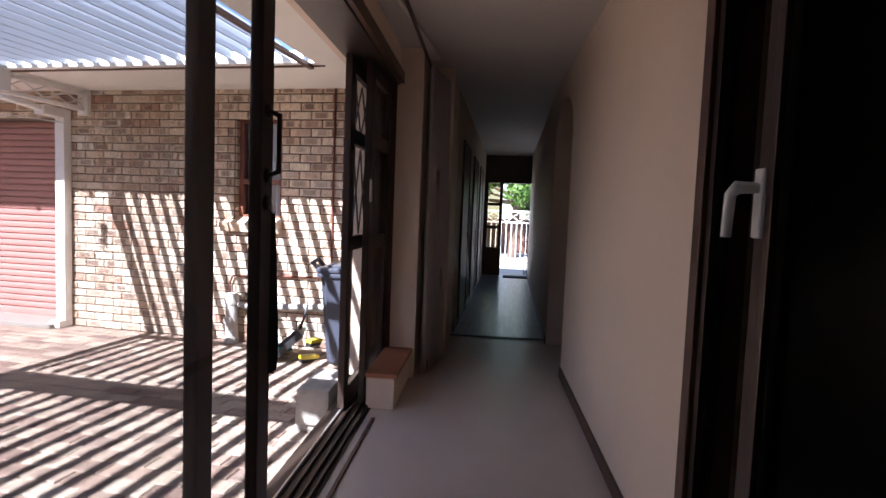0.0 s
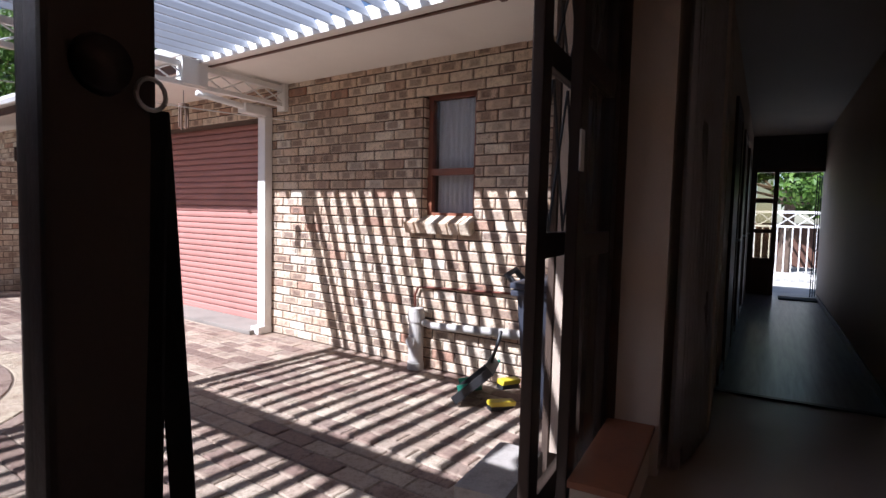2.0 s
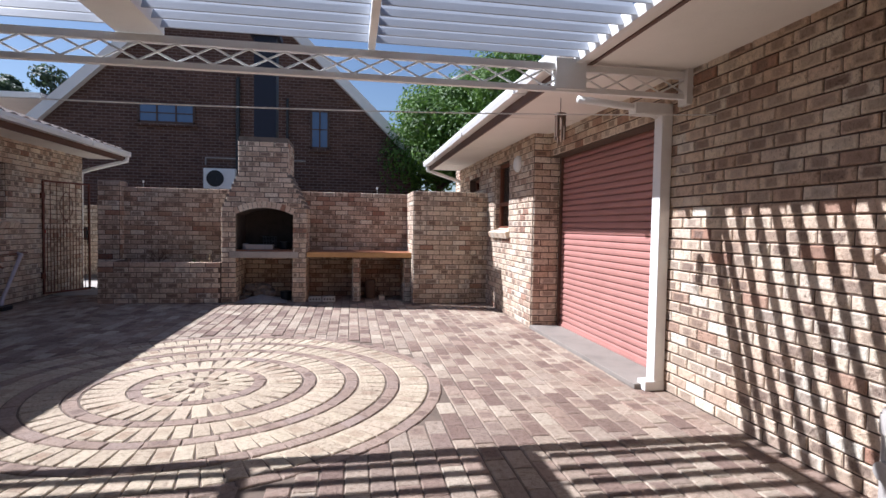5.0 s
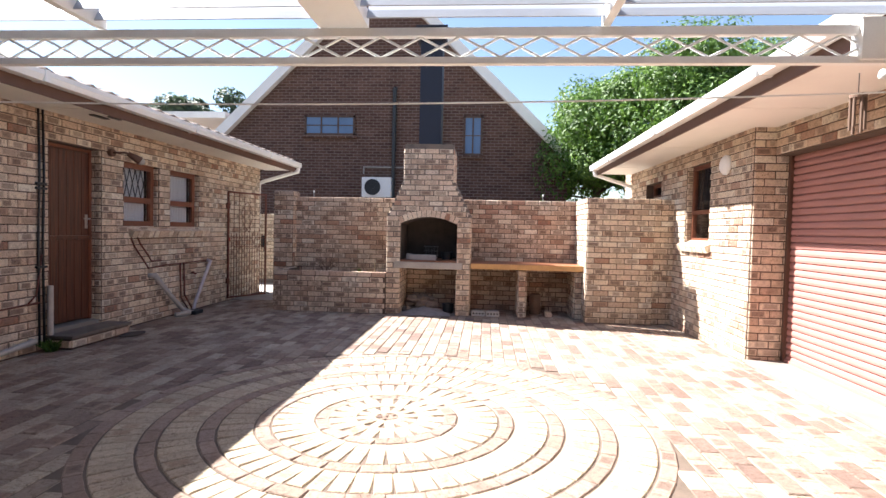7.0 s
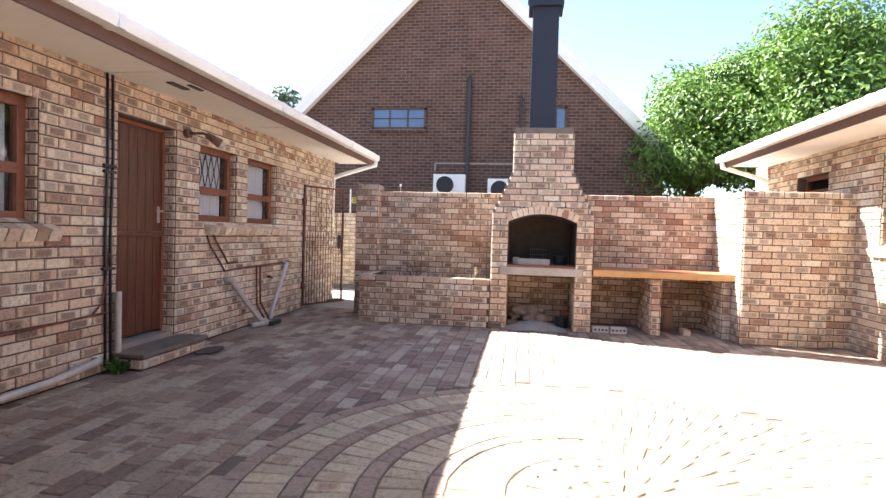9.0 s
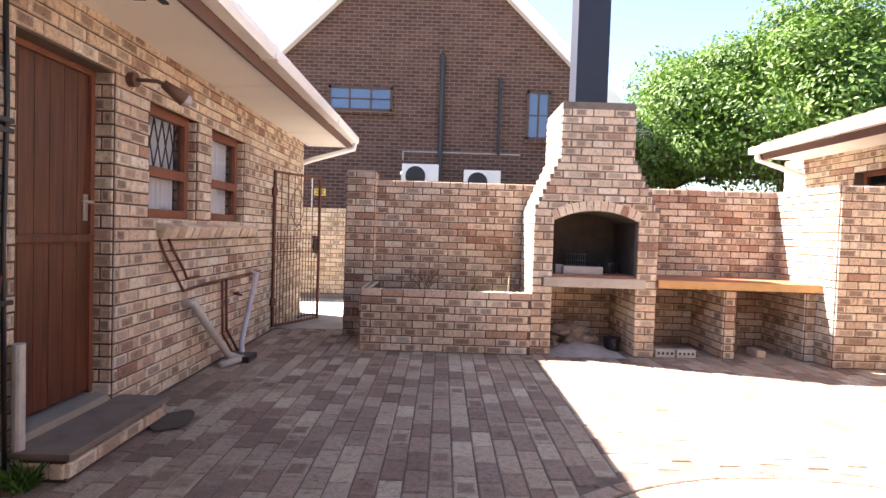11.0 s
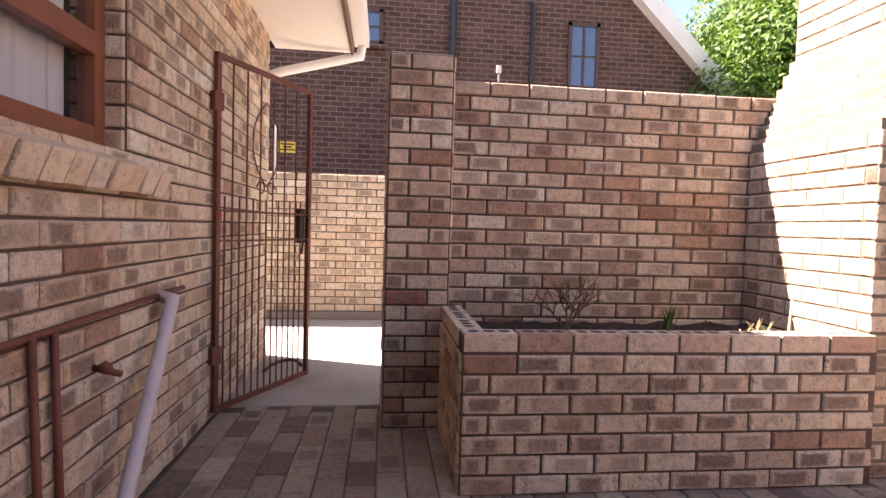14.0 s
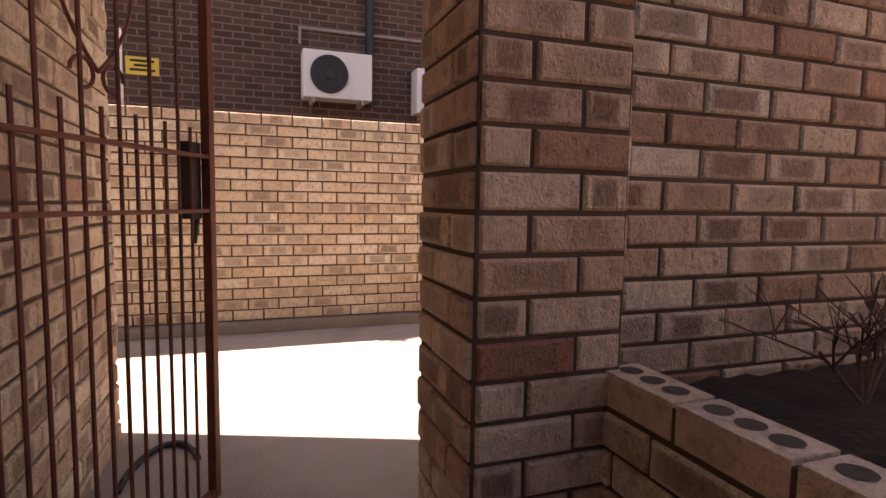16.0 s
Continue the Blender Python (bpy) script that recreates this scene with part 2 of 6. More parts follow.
def brick_pattern():
    """Small dark bricks of the far gable, too distant to be built singly."""
    m, nt, b = nodes("dark_brown_brick", 0.9)
    tc, mp = nt.nodes.new("ShaderNodeNewGeometry"), nt.nodes.new("ShaderNodeMapping")
    mp.inputs["Rotation"].default_value = (0, radians(-90), radians(-90))
    sep, comb = nt.nodes.new("ShaderNodeSeparateXYZ"), nt.nodes.new("ShaderNodeCombineXYZ")
    nt.links.new(tc.outputs["Position"], sep.inputs[0])
    nt.links.new(sep.outputs[1], comb.inputs[0])
    nt.links.new(sep.outputs[2], comb.inputs[1])
    br = nd(nt, "ShaderNodeTexBrick", Scale=1.0, Mortar_Size=0.010, Mortar_Smooth=0.15, Bias=-0.1, Brick_Width=0.232, Row_Height=0.086)
    br.inputs["Color1"].default_value, br.inputs["Color2"].default_value, br.inputs["Mortar"].default_value = (0.075, 0.036, 0.026, 1), (0.13, 0.066, 0.047, 1), (0.19, 0.14, 0.115, 1)
    nt.links.new(comb.outputs[0], br.inputs["Vector"])
    nt.links.new(blend(nt, 0.5, br.outputs["Color"], ramp(nt, grain(nt, 2.0, coord="World"), [(0.3, (0.55, 0.5, 0.48)), (0.65, (1, 1, 1))]), "MULTIPLY"), b.inputs["Base Color"])
    bump(nt, b, op(nt, "SUBTRACT", 1.0, br.outputs["Fac"]), 0.6, 0.01)
    return m


def leaf_material(name, tones):
    m, nt, b = nodes(name, 0.55)
    geo = nt.nodes.new("ShaderNodeNewGeometry")
    col = ramp(nt, geo.outputs["Random Per Island"], [(i / (len(tones) - 1), c) for i, c in enumerate(tones)])
    nt.links.new(col, b.inputs["Base Color"])
    tr, mix = nt.nodes.new("ShaderNodeBsdfTranslucent"), nt.nodes.new("ShaderNodeMixShader")
    nt.links.new(col, tr.inputs[0])
    mix.inputs[0].default_value = 0.35
    out = nt.nodes["Material Output"]
    nt.links.new(b.outputs[0], mix.inputs[1])
    nt.links.new(tr.outputs[0], mix.inputs[2])
    nt.links.new(mix.outputs[0], out.inputs[0])
    return m


M_DOOR, M_LAMINATE, M_NEIGHBOUR = door_wood(), laminate(), brick_pattern()
M_GLASS = glass("clear_glass")
M_TINT = glass("tinted_glass", (0.6, 0.6, 0.6), 0.15, 0.6, 0.05)
M_OCHRE = plain("ochre_timber_edge", (0.48, 0.27, 0.10), 0.5, var=0.2, scale=8)
M_WINDOW = glass("window_glass", (0.95, 0.97, 1.0), 0.03, 0.92)
M_CURTAIN = plain("off_white_curtain", (0.66, 0.60, 0.57), 0.9, var=0.06)
M_FROST = glass("frosted_glass", (0.95, 0.9, 0.75), 0.3, 0.75)
M_LEAF = leaf_material("tree_leaves", [(0.035, 0.085, 0.012), (0.07, 0.15, 0.02), (0.11, 0.205, 0.03), (0.15, 0.255, 0.045)])
M_FAR_LEAF = leaf_material("grey_green_leaves", [(0.045, 0.075, 0.04), (0.075, 0.11, 0.06), (0.10, 0.14, 0.08)])


# ---- builders ----
def mesh_of(name, bm, material, smooth=False):
    me = bpy.data.meshes.new(name)
    bm.to_mesh(me)
    bm.free()
    me.materials.append(material)
    if smooth:
        for p in me.polygons:
            p.use_smooth = True
    return me


def part(name, bm, material, parent=None, label="", smooth=False):
    ob = new(name, mesh_of(name, bm, material, smooth))
    if parent is not None:
        ob.parent = parent
    if label:
        ob["label"] = label
    return ob


def thing(name, label, category, group="", kind="", at=None):
    ob = tagged(new(name), label, category, group, kind)
    if at is not None:
        ob.matrix_world = at
    return ob


def box(bm, x0, x1, y0, y1, z0, z1, bevel=0.0, m=None):
    vs = [bm.verts.new((x, y, z)) for z in (z0, z1) for y in (y0, y1) for x in (x0, x1)]
    fs = [bm.faces.new([vs[i] for i in f]) for f in ((0, 2, 3, 1), (4, 5, 7, 6), (0, 1, 5, 4), (2, 6, 7, 3), (0, 4, 6, 2), (1, 3, 7, 5))]
    made = list(vs)
    if bevel:
        es = list({e for f in fs for e in f.edges})
        r = bmesh.ops.bevel(bm, geom=es, offset=bevel, segments=2, profile=0.7, affect="EDGES")
        made = list({v for f in r["faces"] for v in f.verts} | {v for v in vs if v.is_valid})
    if m is not None:
        bmesh.ops.transform(bm, matrix=m, verts=made)
    return bm


def boxes(*rows, bevel=0.0):
    bm = bmesh.new()
    for r in rows:
        box(bm, *r, bevel=bevel)
    return bm


def rod(bm, a, b, r, seg=8, r2=None):
    a, b = Vector(a), Vector(b)
    m = Matrix.Translation((a + b) / 2) @ (b - a).to_track_quat("Z", "Y").to_matrix().to_4x4()
    bmesh.ops.create_cone(bm, cap_ends=True, segments=seg, radius1=r, radius2=r if r2 is None else r2, depth=(b - a).length, matrix=m)
    return bm


def tube(bm, points, r, seg=8):
    """A bent round bar through the points, one closed skin."""
    pts = [Vector(p) for p in points]
    rings, side = [], None
    for i, p in enumerate(pts):
        before = (p - pts[i - 1]).normalized() if i else (pts[1] - p).normalized()
        after = (pts[i + 1] - p).normalized() if i + 1 < len(pts) else before
        d = (before + after).normalized() if (before + after).length > 1e-6 else before
        side = d.orthogonal().normalized() if side is None else (side - d * side.dot(d)).normalized()
        up = d.cross(side)
        stretch = min(1.5, 1 / max(0.3, d.dot(before)))
        rings.append([bm.verts.new(p + (side * math.cos(a) + up * math.sin(a)) * r * stretch) for a in (2 * math.pi * k / seg for k in range(seg))])
    for a, b in zip(rings, rings[1:]):
        for k in range(seg):
            bm.faces.new((a[k], a[(k + 1) % seg], b[(k + 1) % seg], b[k]))
    bm.faces.new(rings[0][::-1])
    bm.faces.new(rings[-1])
    return bm


def ball(bm, p, r, sub=2, scale=(1, 1, 1)):
    bmesh.ops.create_icosphere(bm, subdivisions=sub, radius=r, matrix=Matrix.Translation(p) @ Matrix.Diagonal((*scale, 1)))
    return bm


def sweep(bm, profile, a, b):
    """A bar of that (side, up) profile from a to b."""
    a, b = Vector(a), Vector(b)
    d = (b - a).normalized()
    side = Vector((d.y, -d.x, 0)).normalized()
    up = side.cross(d)
    rings = [[bm.verts.new(p + side * s + up * u) for s, u in profile] for p in (a, b)]
    n = len(profile)
    for i in range(n):
        j = (i + 1) % n
        bm.faces.new((rings[0][i], rings[0][j], rings[1][j], rings[1][i]))
    bm.faces.new(rings[0][::-1])
    bm.faces.new(rings[1])
    bmesh.ops.recalc_face_normals(bm, faces=bm.faces[:])
    return bm


# One brick: a box with a chamfered face towards +y, its middle at the origin of the face.
def brick_verts(w, h, d=0.03, c=0.006):
    x, z = w / 2, h / 2
    vs = [(-x, -d, -z), (x, -d, -z), (x, -d, z), (-x, -d, z), (-x, -c, -z), (x, -c, -z), (x, -c, z), (-x, -c, z),
          (-x + c, 0, -z + c), (x - c, 0, -z + c), (x - c, 0, z - c), (-x + c, 0, z - c)]
    fs = [(0, 1, 5, 4), (1, 2, 6, 5), (2, 3, 7, 6), (3, 0, 4, 7), (4, 5, 9, 8), (5, 6, 10, 9), (6, 7, 11, 10), (7, 4, 8, 11), (8, 9, 10, 11)]
    return vs, [f[::-1] for f in fs]


def raw_mesh(name, chunks, material):
    """Joins (matrix, width, height, depth) bricks into one mesh, with a map of 0 to 1 over each brick."""
    co, faces, uvs = [], [], []
    for m, w, h, d in chunks:
        vs, fs = brick_verts(w, h, d)
        k = len(co)
        co += [tuple(m @ Vector(v)) for v in vs]
        for f in fs:
            faces.append(tuple(k + i for i in f))
            uvs += [(vs[i][0] / w + 0.5, vs[i][2] / h + 0.5) for i in f]
    me = bpy.data.meshes.new(name)
    me.from_pydata(co, [], faces)
    layer = me.uv_layers.new(name="UVMap")
    layer.data.foreach_set("uv", [c for p in uvs for c in p])
    me.materials.append(material)
    return me


FULL = {}


def lay(parent, chunks, material, near=None, limit=300, name="brick"):
    """Lays bricks: whole ones in the near stretch as objects of their own, the rest as one joined part."""
    whole = collections.Counter((round(w, 3), round(h, 3), round(d, 3)) for _, w, h, d in chunks).most_common(1)
    size = whole[0][0] if whole else None
    singles, rest = [], []
    for c in chunks:
        ok = near is not None and (round(c[1], 3), round(c[2], 3), round(c[3], 3)) == size and near(c[0].translation)
        (singles if ok and len(singles) < limit else rest).append(c)
    key = (name, size, material.name)
    if singles and key not in FULL:
        FULL[key] = raw_mesh(name, [(Matrix.Identity(4), *size)], material)
    for m, *_ in singles:
        ob = new(name, FULL[key])
        ob.parent = parent
        ob.matrix_local = m
    if rest:
        ob = new(name + "work", raw_mesh(name + "work", rest, material))
        ob.parent = parent
        ob["kind"] = "stuff"


COURSE, STRETCH, JOINT = 0.0855, 0.232, 0.012
rng = random.Random(4)


def bond(length, height, holes=(), start=0, z0=0.0, course=COURSE):
    """Running bond on a wall face: (u, z, width, height) of each brick, cut round the holes (u0, u1, z0, z1)."""
    rows = []
    for k in range(int(round((height - z0) / course))):
        z = z0 + k * course
        gaps = sorted((a, b) for a, b, c, d in holes if z + course * 0.5 > c and z + course * 0.5 < d)
        spans, at = [], 0.0
        for a, b in gaps:
            if a > at:
                spans.append((at, a))
            at = max(at, b)
        if at < length:
            spans.append((at, length))
        off = STRETCH / 2 if (k + start) % 2 else 0.0
        for a, b in spans:
            u = math.floor((a + off) / STRETCH) * STRETCH - off
            while u < b - 0.01:
                p, q = max(a, u), min(b, u + STRETCH)
                if q - p > 0.035:
                    rows.append(((p + q) / 2, z + course / 2, q - p - JOINT, course - JOINT))
                u += STRETCH
    return rows


def face_matrix(origin, angle):
    """The frame of a wall face: u along the wall, outward normal to the left of u turned by -90 degrees (local -y), z up."""
    return Matrix.Translation(origin) @ Matrix.Rotation(radians(angle), 4, "Z")


def wall_bricks(origin, angle, length, height, holes=(), start=0, z0=0.0):
    """Chunks for one face. Facing it, u runs to the right and local -y comes towards you."""
    m = face_matrix(origin, angle) @ Matrix.Rotation(radians(180), 4, "Z")
    out = []
    for u, z, w, h in bond(length, height, holes, start, z0):
        jig = Matrix.Translation((-u, -0.003 + rng.uniform(-0.003, 0.004) + 0.014, z)) @ Matrix.Rotation(rng.uniform(-0.03, 0.03), 4, "X") @ Matrix.Rotation(rng.uniform(-0.009, 0.009), 4, "Y") @ Matrix.Rotation(rng.uniform(-0.012, 0.012), 4, "Z")
        out.append((m @ jig, w, h, 0.03))
    return out


def core(x0, x1, y0, y1, z0, z1, axis, holes=()):
    """A wall body along x or y with holes (u0, u1, z0, z1) in world units along that axis."""
    a0, a1 = (x0, x1) if axis == "x" else (y0, y1)
    us = sorted({a0, a1, *[v for h in holes for v in h[:2] if a0 < v < a1]})
    zs = sorted({z0, z1, *[v for h in holes for v in h[2:] if z0 < v < z1]})
    bm = bmesh.new()
    for a, b in zip(us, us[1:]):
        for c, d in zip(zs, zs[1:]):
            if any(h[0] - 1e-6 <= a and b <= h[1] + 1e-6 and h[2] - 1e-6 <= c and d <= h[3] + 1e-6 for h in holes):
                continue
            box(bm, *((a, b, y0, y1) if axis == "x" else (x0, x1, a, b)), c, d)
    bmesh.ops.remove_doubles(bm, verts=bm.verts[:], dist=1e-5)
    seen = collections.defaultdict(list)
    for f in bm.faces:
        seen[tuple(round(v, 4) for v in f.calc_center_median())].append(f)
    bmesh.ops.delete(bm, geom=[f for fs in seen.values() if len(fs) > 1 for f in fs], context="FACES")
    return bm


# ---- setting: ground ----
ZF = 0.18
IN = pose(0.745, 3.268, 0, 0, 0, 7)   # the passage inside: u to the right, v ahead
bm = bmesh.new()
bmesh.ops.create_grid(bm, x_segments=1, y_segments=1, size=150, matrix=Matrix.Translation((-10, 0, -0.03)))
tagged(part("ground", bm, M_SAND), "sandy ground under the yard and beyond", "ground", kind="structure")
tagged(part("alley_pavement", boxes((-14.75, -11.42, -7, 9, -0.028, 0.0)), M_ALLEY), "pale cast concrete slab in a side alley", "pavement", kind="structure")

# ---- setting: garage wing ----
GY, GY2, TOP = 5.75, 5.52, 2.615
garage = tagged(part("wall_garage", core(-7.68, -1.0, GY, GY + 0.25, 0, TOP, "x", [(-7.68, -4.88, 0, 2.30), (-2.84, -2.31, 1.28, 2.34)]), M_MORTAR),
                "tan face-brick garage wing wall with a small window", "wall", kind="structure")
lay(garage, wall_bricks((-7.68, GY, 0), 0, 6.68, TOP, [(0, 2.8, 0, 2.30), (4.84, 5.37, 1.28, 2.34)]), M_BRICK, near=lambda p: -4.9 < p.x < -1.6 and p.z < 2.3)
lay(garage, wall_bricks((-2.84, GY, 0), 90, 0.12, 2.34, z0=1.282) + wall_bricks((-2.31, GY + 0.12, 0), 270, 0.12, 2.34, z0=1.282), M_BRICK)
far = tagged(part("wall_garage_far", core(-13.2, -7.68, GY2, GY2 + 0.25, 0, TOP, "x", [(-9.67, -8.82, 1.32, 2.40), (-11.68, -10.81, 2.06, 2.31)]), M_MORTAR),
             "tan face-brick wall beside the garage door", "wall", kind="structure")
lay(far, wall_bricks((-13.2, GY2, 0), 0, 5.52, TOP, [(3.53, 4.38, 1.32, 2.40), (1.52, 2.39, 2.06, 2.31)]), M_BRICK, near=lambda p: p.x > -9.9, limit=200)
lay(far, wall_bricks((-9.67, GY2, 0), 90, 0.12, 2.40, z0=1.322) + wall_bricks((-8.82, GY2 + 0.12, 0), 270, 0.12, 2.40, z0=1.322), M_BRICK)
tagged(part("garage_pier_body", boxes((-7.9, -7.68, GY2 + 0.25, 6.18, 0, 2.34)), M_MORTAR), "brick return of the garage opening", "wall", kind="structure")
jamb = bpy.data.objects["garage_pier_body"]
lay(jamb, wall_bricks((-7.68, GY2, 0), 90, 0.5, 2.30) + wall_bricks((-7.68, GY2, 0), 90, 0.23, TOP, z0=27 * COURSE), M_BRICK)
tagged(part("garage_back", boxes((-7.9, -4.7, 6.2, 6.3, 0, 2.6), (-4.88, -4.75, GY + 0.25, 6.2, 0, 2.6), (-7.66, -4.7, GY + 0.26, 6.3, 2.31, 2.6)), M_CONC_DARK), "plain lining behind the garage door", "wall", kind="structure")
tagged(part("garage_sill", boxes((-7.67, -4.90, GY2 - 0.02, 6.2, 0.0, 0.045), bevel=0.008), M_CONC_DARK), "grey concrete threshold of the garage door", "threshold", kind="structure")

# ---- setting: left wing ----
LY = -2.22
holes_l = [(-7.88, -7.05, 0.0, 2.30), (-9.07, -8.30, 1.36, 2.24), (-10.20, -9.36, 1.36, 2.24), (-6.25, -5.0, 1.30, 2.24)]
wing = tagged(part("wall_wing", core(-12.65, 1.0, LY - 0.25, LY, 0, TOP, "x", holes_l), M_MORTAR), "tan face-brick wing with a stable door and windows", "wall", kind="structure")
lay(wing, wall_bricks((1.0, LY, 0), 180, 13.65, TOP, [(1 - b, 1 - a, c, d) for a, b, c, d in holes_l]), M_BRICK, near=lambda p: -11.6 < p.x < -7.9 and p.z < 1.9)
reveals = []
for a, b, c, d in holes_l:
    reveals += wall_bricks((a, LY - 0.2, 0), 90, 0.2, d, z0=c + 0.002)
    reveals += wall_bricks((b, LY, 0), 270, 0.2, d, z0=c + 0.002)
lay(wing, reveals, M_BRICK)
lay(wing, wall_bricks((-12.65, LY, 0), 270, 0.25, TOP), M_BRICK)
# Unseen room shells; their dark colour stands for the lack of light inside.
tagged(part("wing_lining", boxes((-12.4, 1.0, LY - 3.2, LY - 3.1, 0, 2.6), (-12.4, 1, LY - 3.1, LY - 0.25, 2.55, 2.6), (-12.4, 1, LY - 3.1, LY - 0.25, -0.02, 0.02)), M_ROOM_SHADE),
       "plain room lining coloured dark for dimness behind the wing windows", "wall", kind="structure")
tagged(part("garage_lining", boxes((-4.7, -1.0, 8.0, 8.1, 0, 2.6), (-4.75, -4.7, 6.31, 8.1, 0, 2.6), (-1.05, -1.0, 6.0, 8.0, 0, 2.6), (-13.2, -7.92, 8.0, 8.1, 0, 2.6), (-13.2, -13.1, 5.78, 8.0, 0, 2.6), (-8.0, -7.92, 6.31, 8.0, 0, 2.6), (-13.2, -1.0, 6.31, 8.1, 2.605, 2.64), (-13.2, -7.92, 5.78, 6.31, 2.605, 2.612)), M_ROOM_SHADE),
       "plain room lining coloured dark for dimness behind the garage windows", "wall", kind="structure")
tagged(part("wing_end", boxes((-12.65, -12.4, LY - 3.2, LY - 0.25, 0, TOP)), M_MORTAR), "end wall of the wing", "wall", kind="structure")


def eave(name, x0, x1, ywall, yedge, side, label, ridge):
    """Soffit boards, brown fascia, white gutter and a tiled slope. side: +1 where the eave looks towards +y."""
    root = thing(name, label, "roof", kind="structure")
    lo, hi = sorted((ywall, yedge))
    part("soffit", boxes((x0, x1, lo, hi, TOP, TOP + 0.02)), M_SOFFIT, root, "white painted soffit boards")
    bm = bmesh.new()
    for x in np.arange(x0 + 1.2, x1, 2.4):
        box(bm, x - 0.02, x + 0.02, lo + 0.02, hi - 0.02, TOP - 0.006, TOP - 0.001)
    part("joint_strip", bm, M_SOFFIT, root)
    part("fascia", boxes((x0 - 0.02, x1, *sorted((yedge, yedge + 0.025 * side)), TOP - 0.03, TOP + 0.18), bevel=0.004), M_BROWN, root, "dark brown fascia board")
    g = [(0, 0), (0.0, 0.085), (0.008, 0.085), (0.008, 0.012), (0.10, 0.02), (0.118, 0.06), (0.118, 0.095), (0.128, 0.095), (0.128, 0.05), (0.108, -0.002)]
    bm = bmesh.new()
    y = yedge + 0.027 * side
    if side > 0:
        sweep(bm, [(u, v) for u, v in g], (x1, y, TOP + 0.07), (x0 - 0.05, y, TOP + 0.07))
    else:
        sweep(bm, [(u, v) for u, v in g], (x0 - 0.05, y, TOP + 0.07), (x1, y, TOP + 0.07))
    for x in np.arange(x0 + 1.6, x1, 2.6):
        box(bm, x - 0.03, x + 0.03, *sorted((y - 0.002 * side, y + 0.134 * side)), TOP + 0.062, TOP + 0.172)
    box(bm, x0 - 0.056, x0 - 0.048, *sorted((y, y + 0.128 * side)), TOP + 0.07, TOP + 0.165)
    part("gutter", bm, M_WHITE, root, "white square gutter")
    bm = bmesh.new()
    run = abs(ridge[0] - yedge)
    n = int(run / 0.34)
    for k in range(n):
        f0, f1 = k / n, (k + 1) / n + 0.05 / n
        ya, yb = yedge + (ridge[0] - yedge) * f0, yedge + (ridge[0] - yedge) * f1
        za, zb = TOP + 0.19 + (ridge[1] - TOP - 0.19) * f0 + 0.035, TOP + 0.19 + (ridge[1] - TOP - 0.19) * f1
        xs = np.arange(x0 - 0.05, x1, 0.075)
        row = []
        for i, x in enumerate(xs):
            w = 0.022 * math.sin(i * math.pi / 2)
            row.append((bm.verts.new((x, ya, za + w)), bm.verts.new((x, yb, zb + w)), bm.verts.new((x, ya, za + w - 0.035))))
        for a, b in zip(row, row[1:]):
            bm.faces.new((a[0], b[0], b[1], a[1]))
            bm.faces.new((a[2], b[2], b[0], a[0]))
    tiles = part("tile_roof", bm, M_TILE, root, "brown concrete roof tiles")
    tiles["kind"] = "stuff"
    # closed gable end under the tiles
    bm = bmesh.new()
    v = [bm.verts.new(p) for p in ((x0, yedge, TOP), (x0, ridge[0], TOP), (x0, ridge[0], ridge[1]), (x0, yedge, TOP + 0.19))]
    bm.faces.new(v)
    bmesh.ops.solidify(bm, geom=bm.faces[:], thickness=0.03)
    part("barge_end", bm, M_BROWN, root)
    return root


wing_roof = eave("roof_wing", -12.92, 1.0, LY, -1.58, 1, "tiled wing roof with brown fascia and white gutter", (-5.2, 4.0))
garage_roof = eave("roof_garage", -12.75, -4.72, 6.3, 4.84, -1, "tiled garage roof with brown fascia and white gutter", (9.0, 4.2))
bm = bmesh.new()
tube(bm, [(-12.94, -1.48, TOP + 0.10), (-12.94, -1.50, TOP - 0.02), (-12.74, -2.12, TOP - 0.24), (-12.71, -2.26, TOP - 0.3), (-12.71, -2.28, 0.02)], 0.038, 10)
part("downpipe", bm, M_WHITE, wing_roof, "white downpipe", True)
bm = bmesh.new()
tube(bm, [(-12.7, 4.76, TOP + 0.10), (-12.7, 4.78, TOP - 0.02), (-12.68, 5.4, TOP - 0.22), (-12.68, 5.56, TOP - 0.28), (-12.68, 5.56, 0.02)], 0.038, 10)
part("downpipe", bm, M_WHITE, garage_roof, "white downpipe", True)

# soffit of the porch corner, beside the louvres
tagged(part("ceiling_porch", boxes((-4.72, -1.0, 4.84, 6.0, TOP, TOP + 0.03), (-1.55, -0.5, -2.2, 4.84, TOP, TOP + 0.03)), M_SOFFIT), "white painted soffit boards over the yard edge", "ceiling", kind="structure")
tagged(part("trim_soffit", boxes((-4.7, -1.62, 4.9, 4.93, TOP - 0.012, TOP - 0.001), (-1.64, -1.6, -2.1, 4.93, TOP - 0.03, TOP - 0.001), (-1.62, -1.5, 4.915, 4.935, TOP - 0.01, TOP - 0.001)), M_BROWN),
       "thin brown joint strip along the soffit", "trim", kind="structure")
tagged(part("roof_house", boxes((-4.6, 8, 6.0, 12.2, TOP + 0.12, TOP + 0.2), (-1.5, 8, -6, 4.9, TOP + 0.12, TOP + 0.2)), M_TILE), "plain roof over the house", "roof", kind="structure")

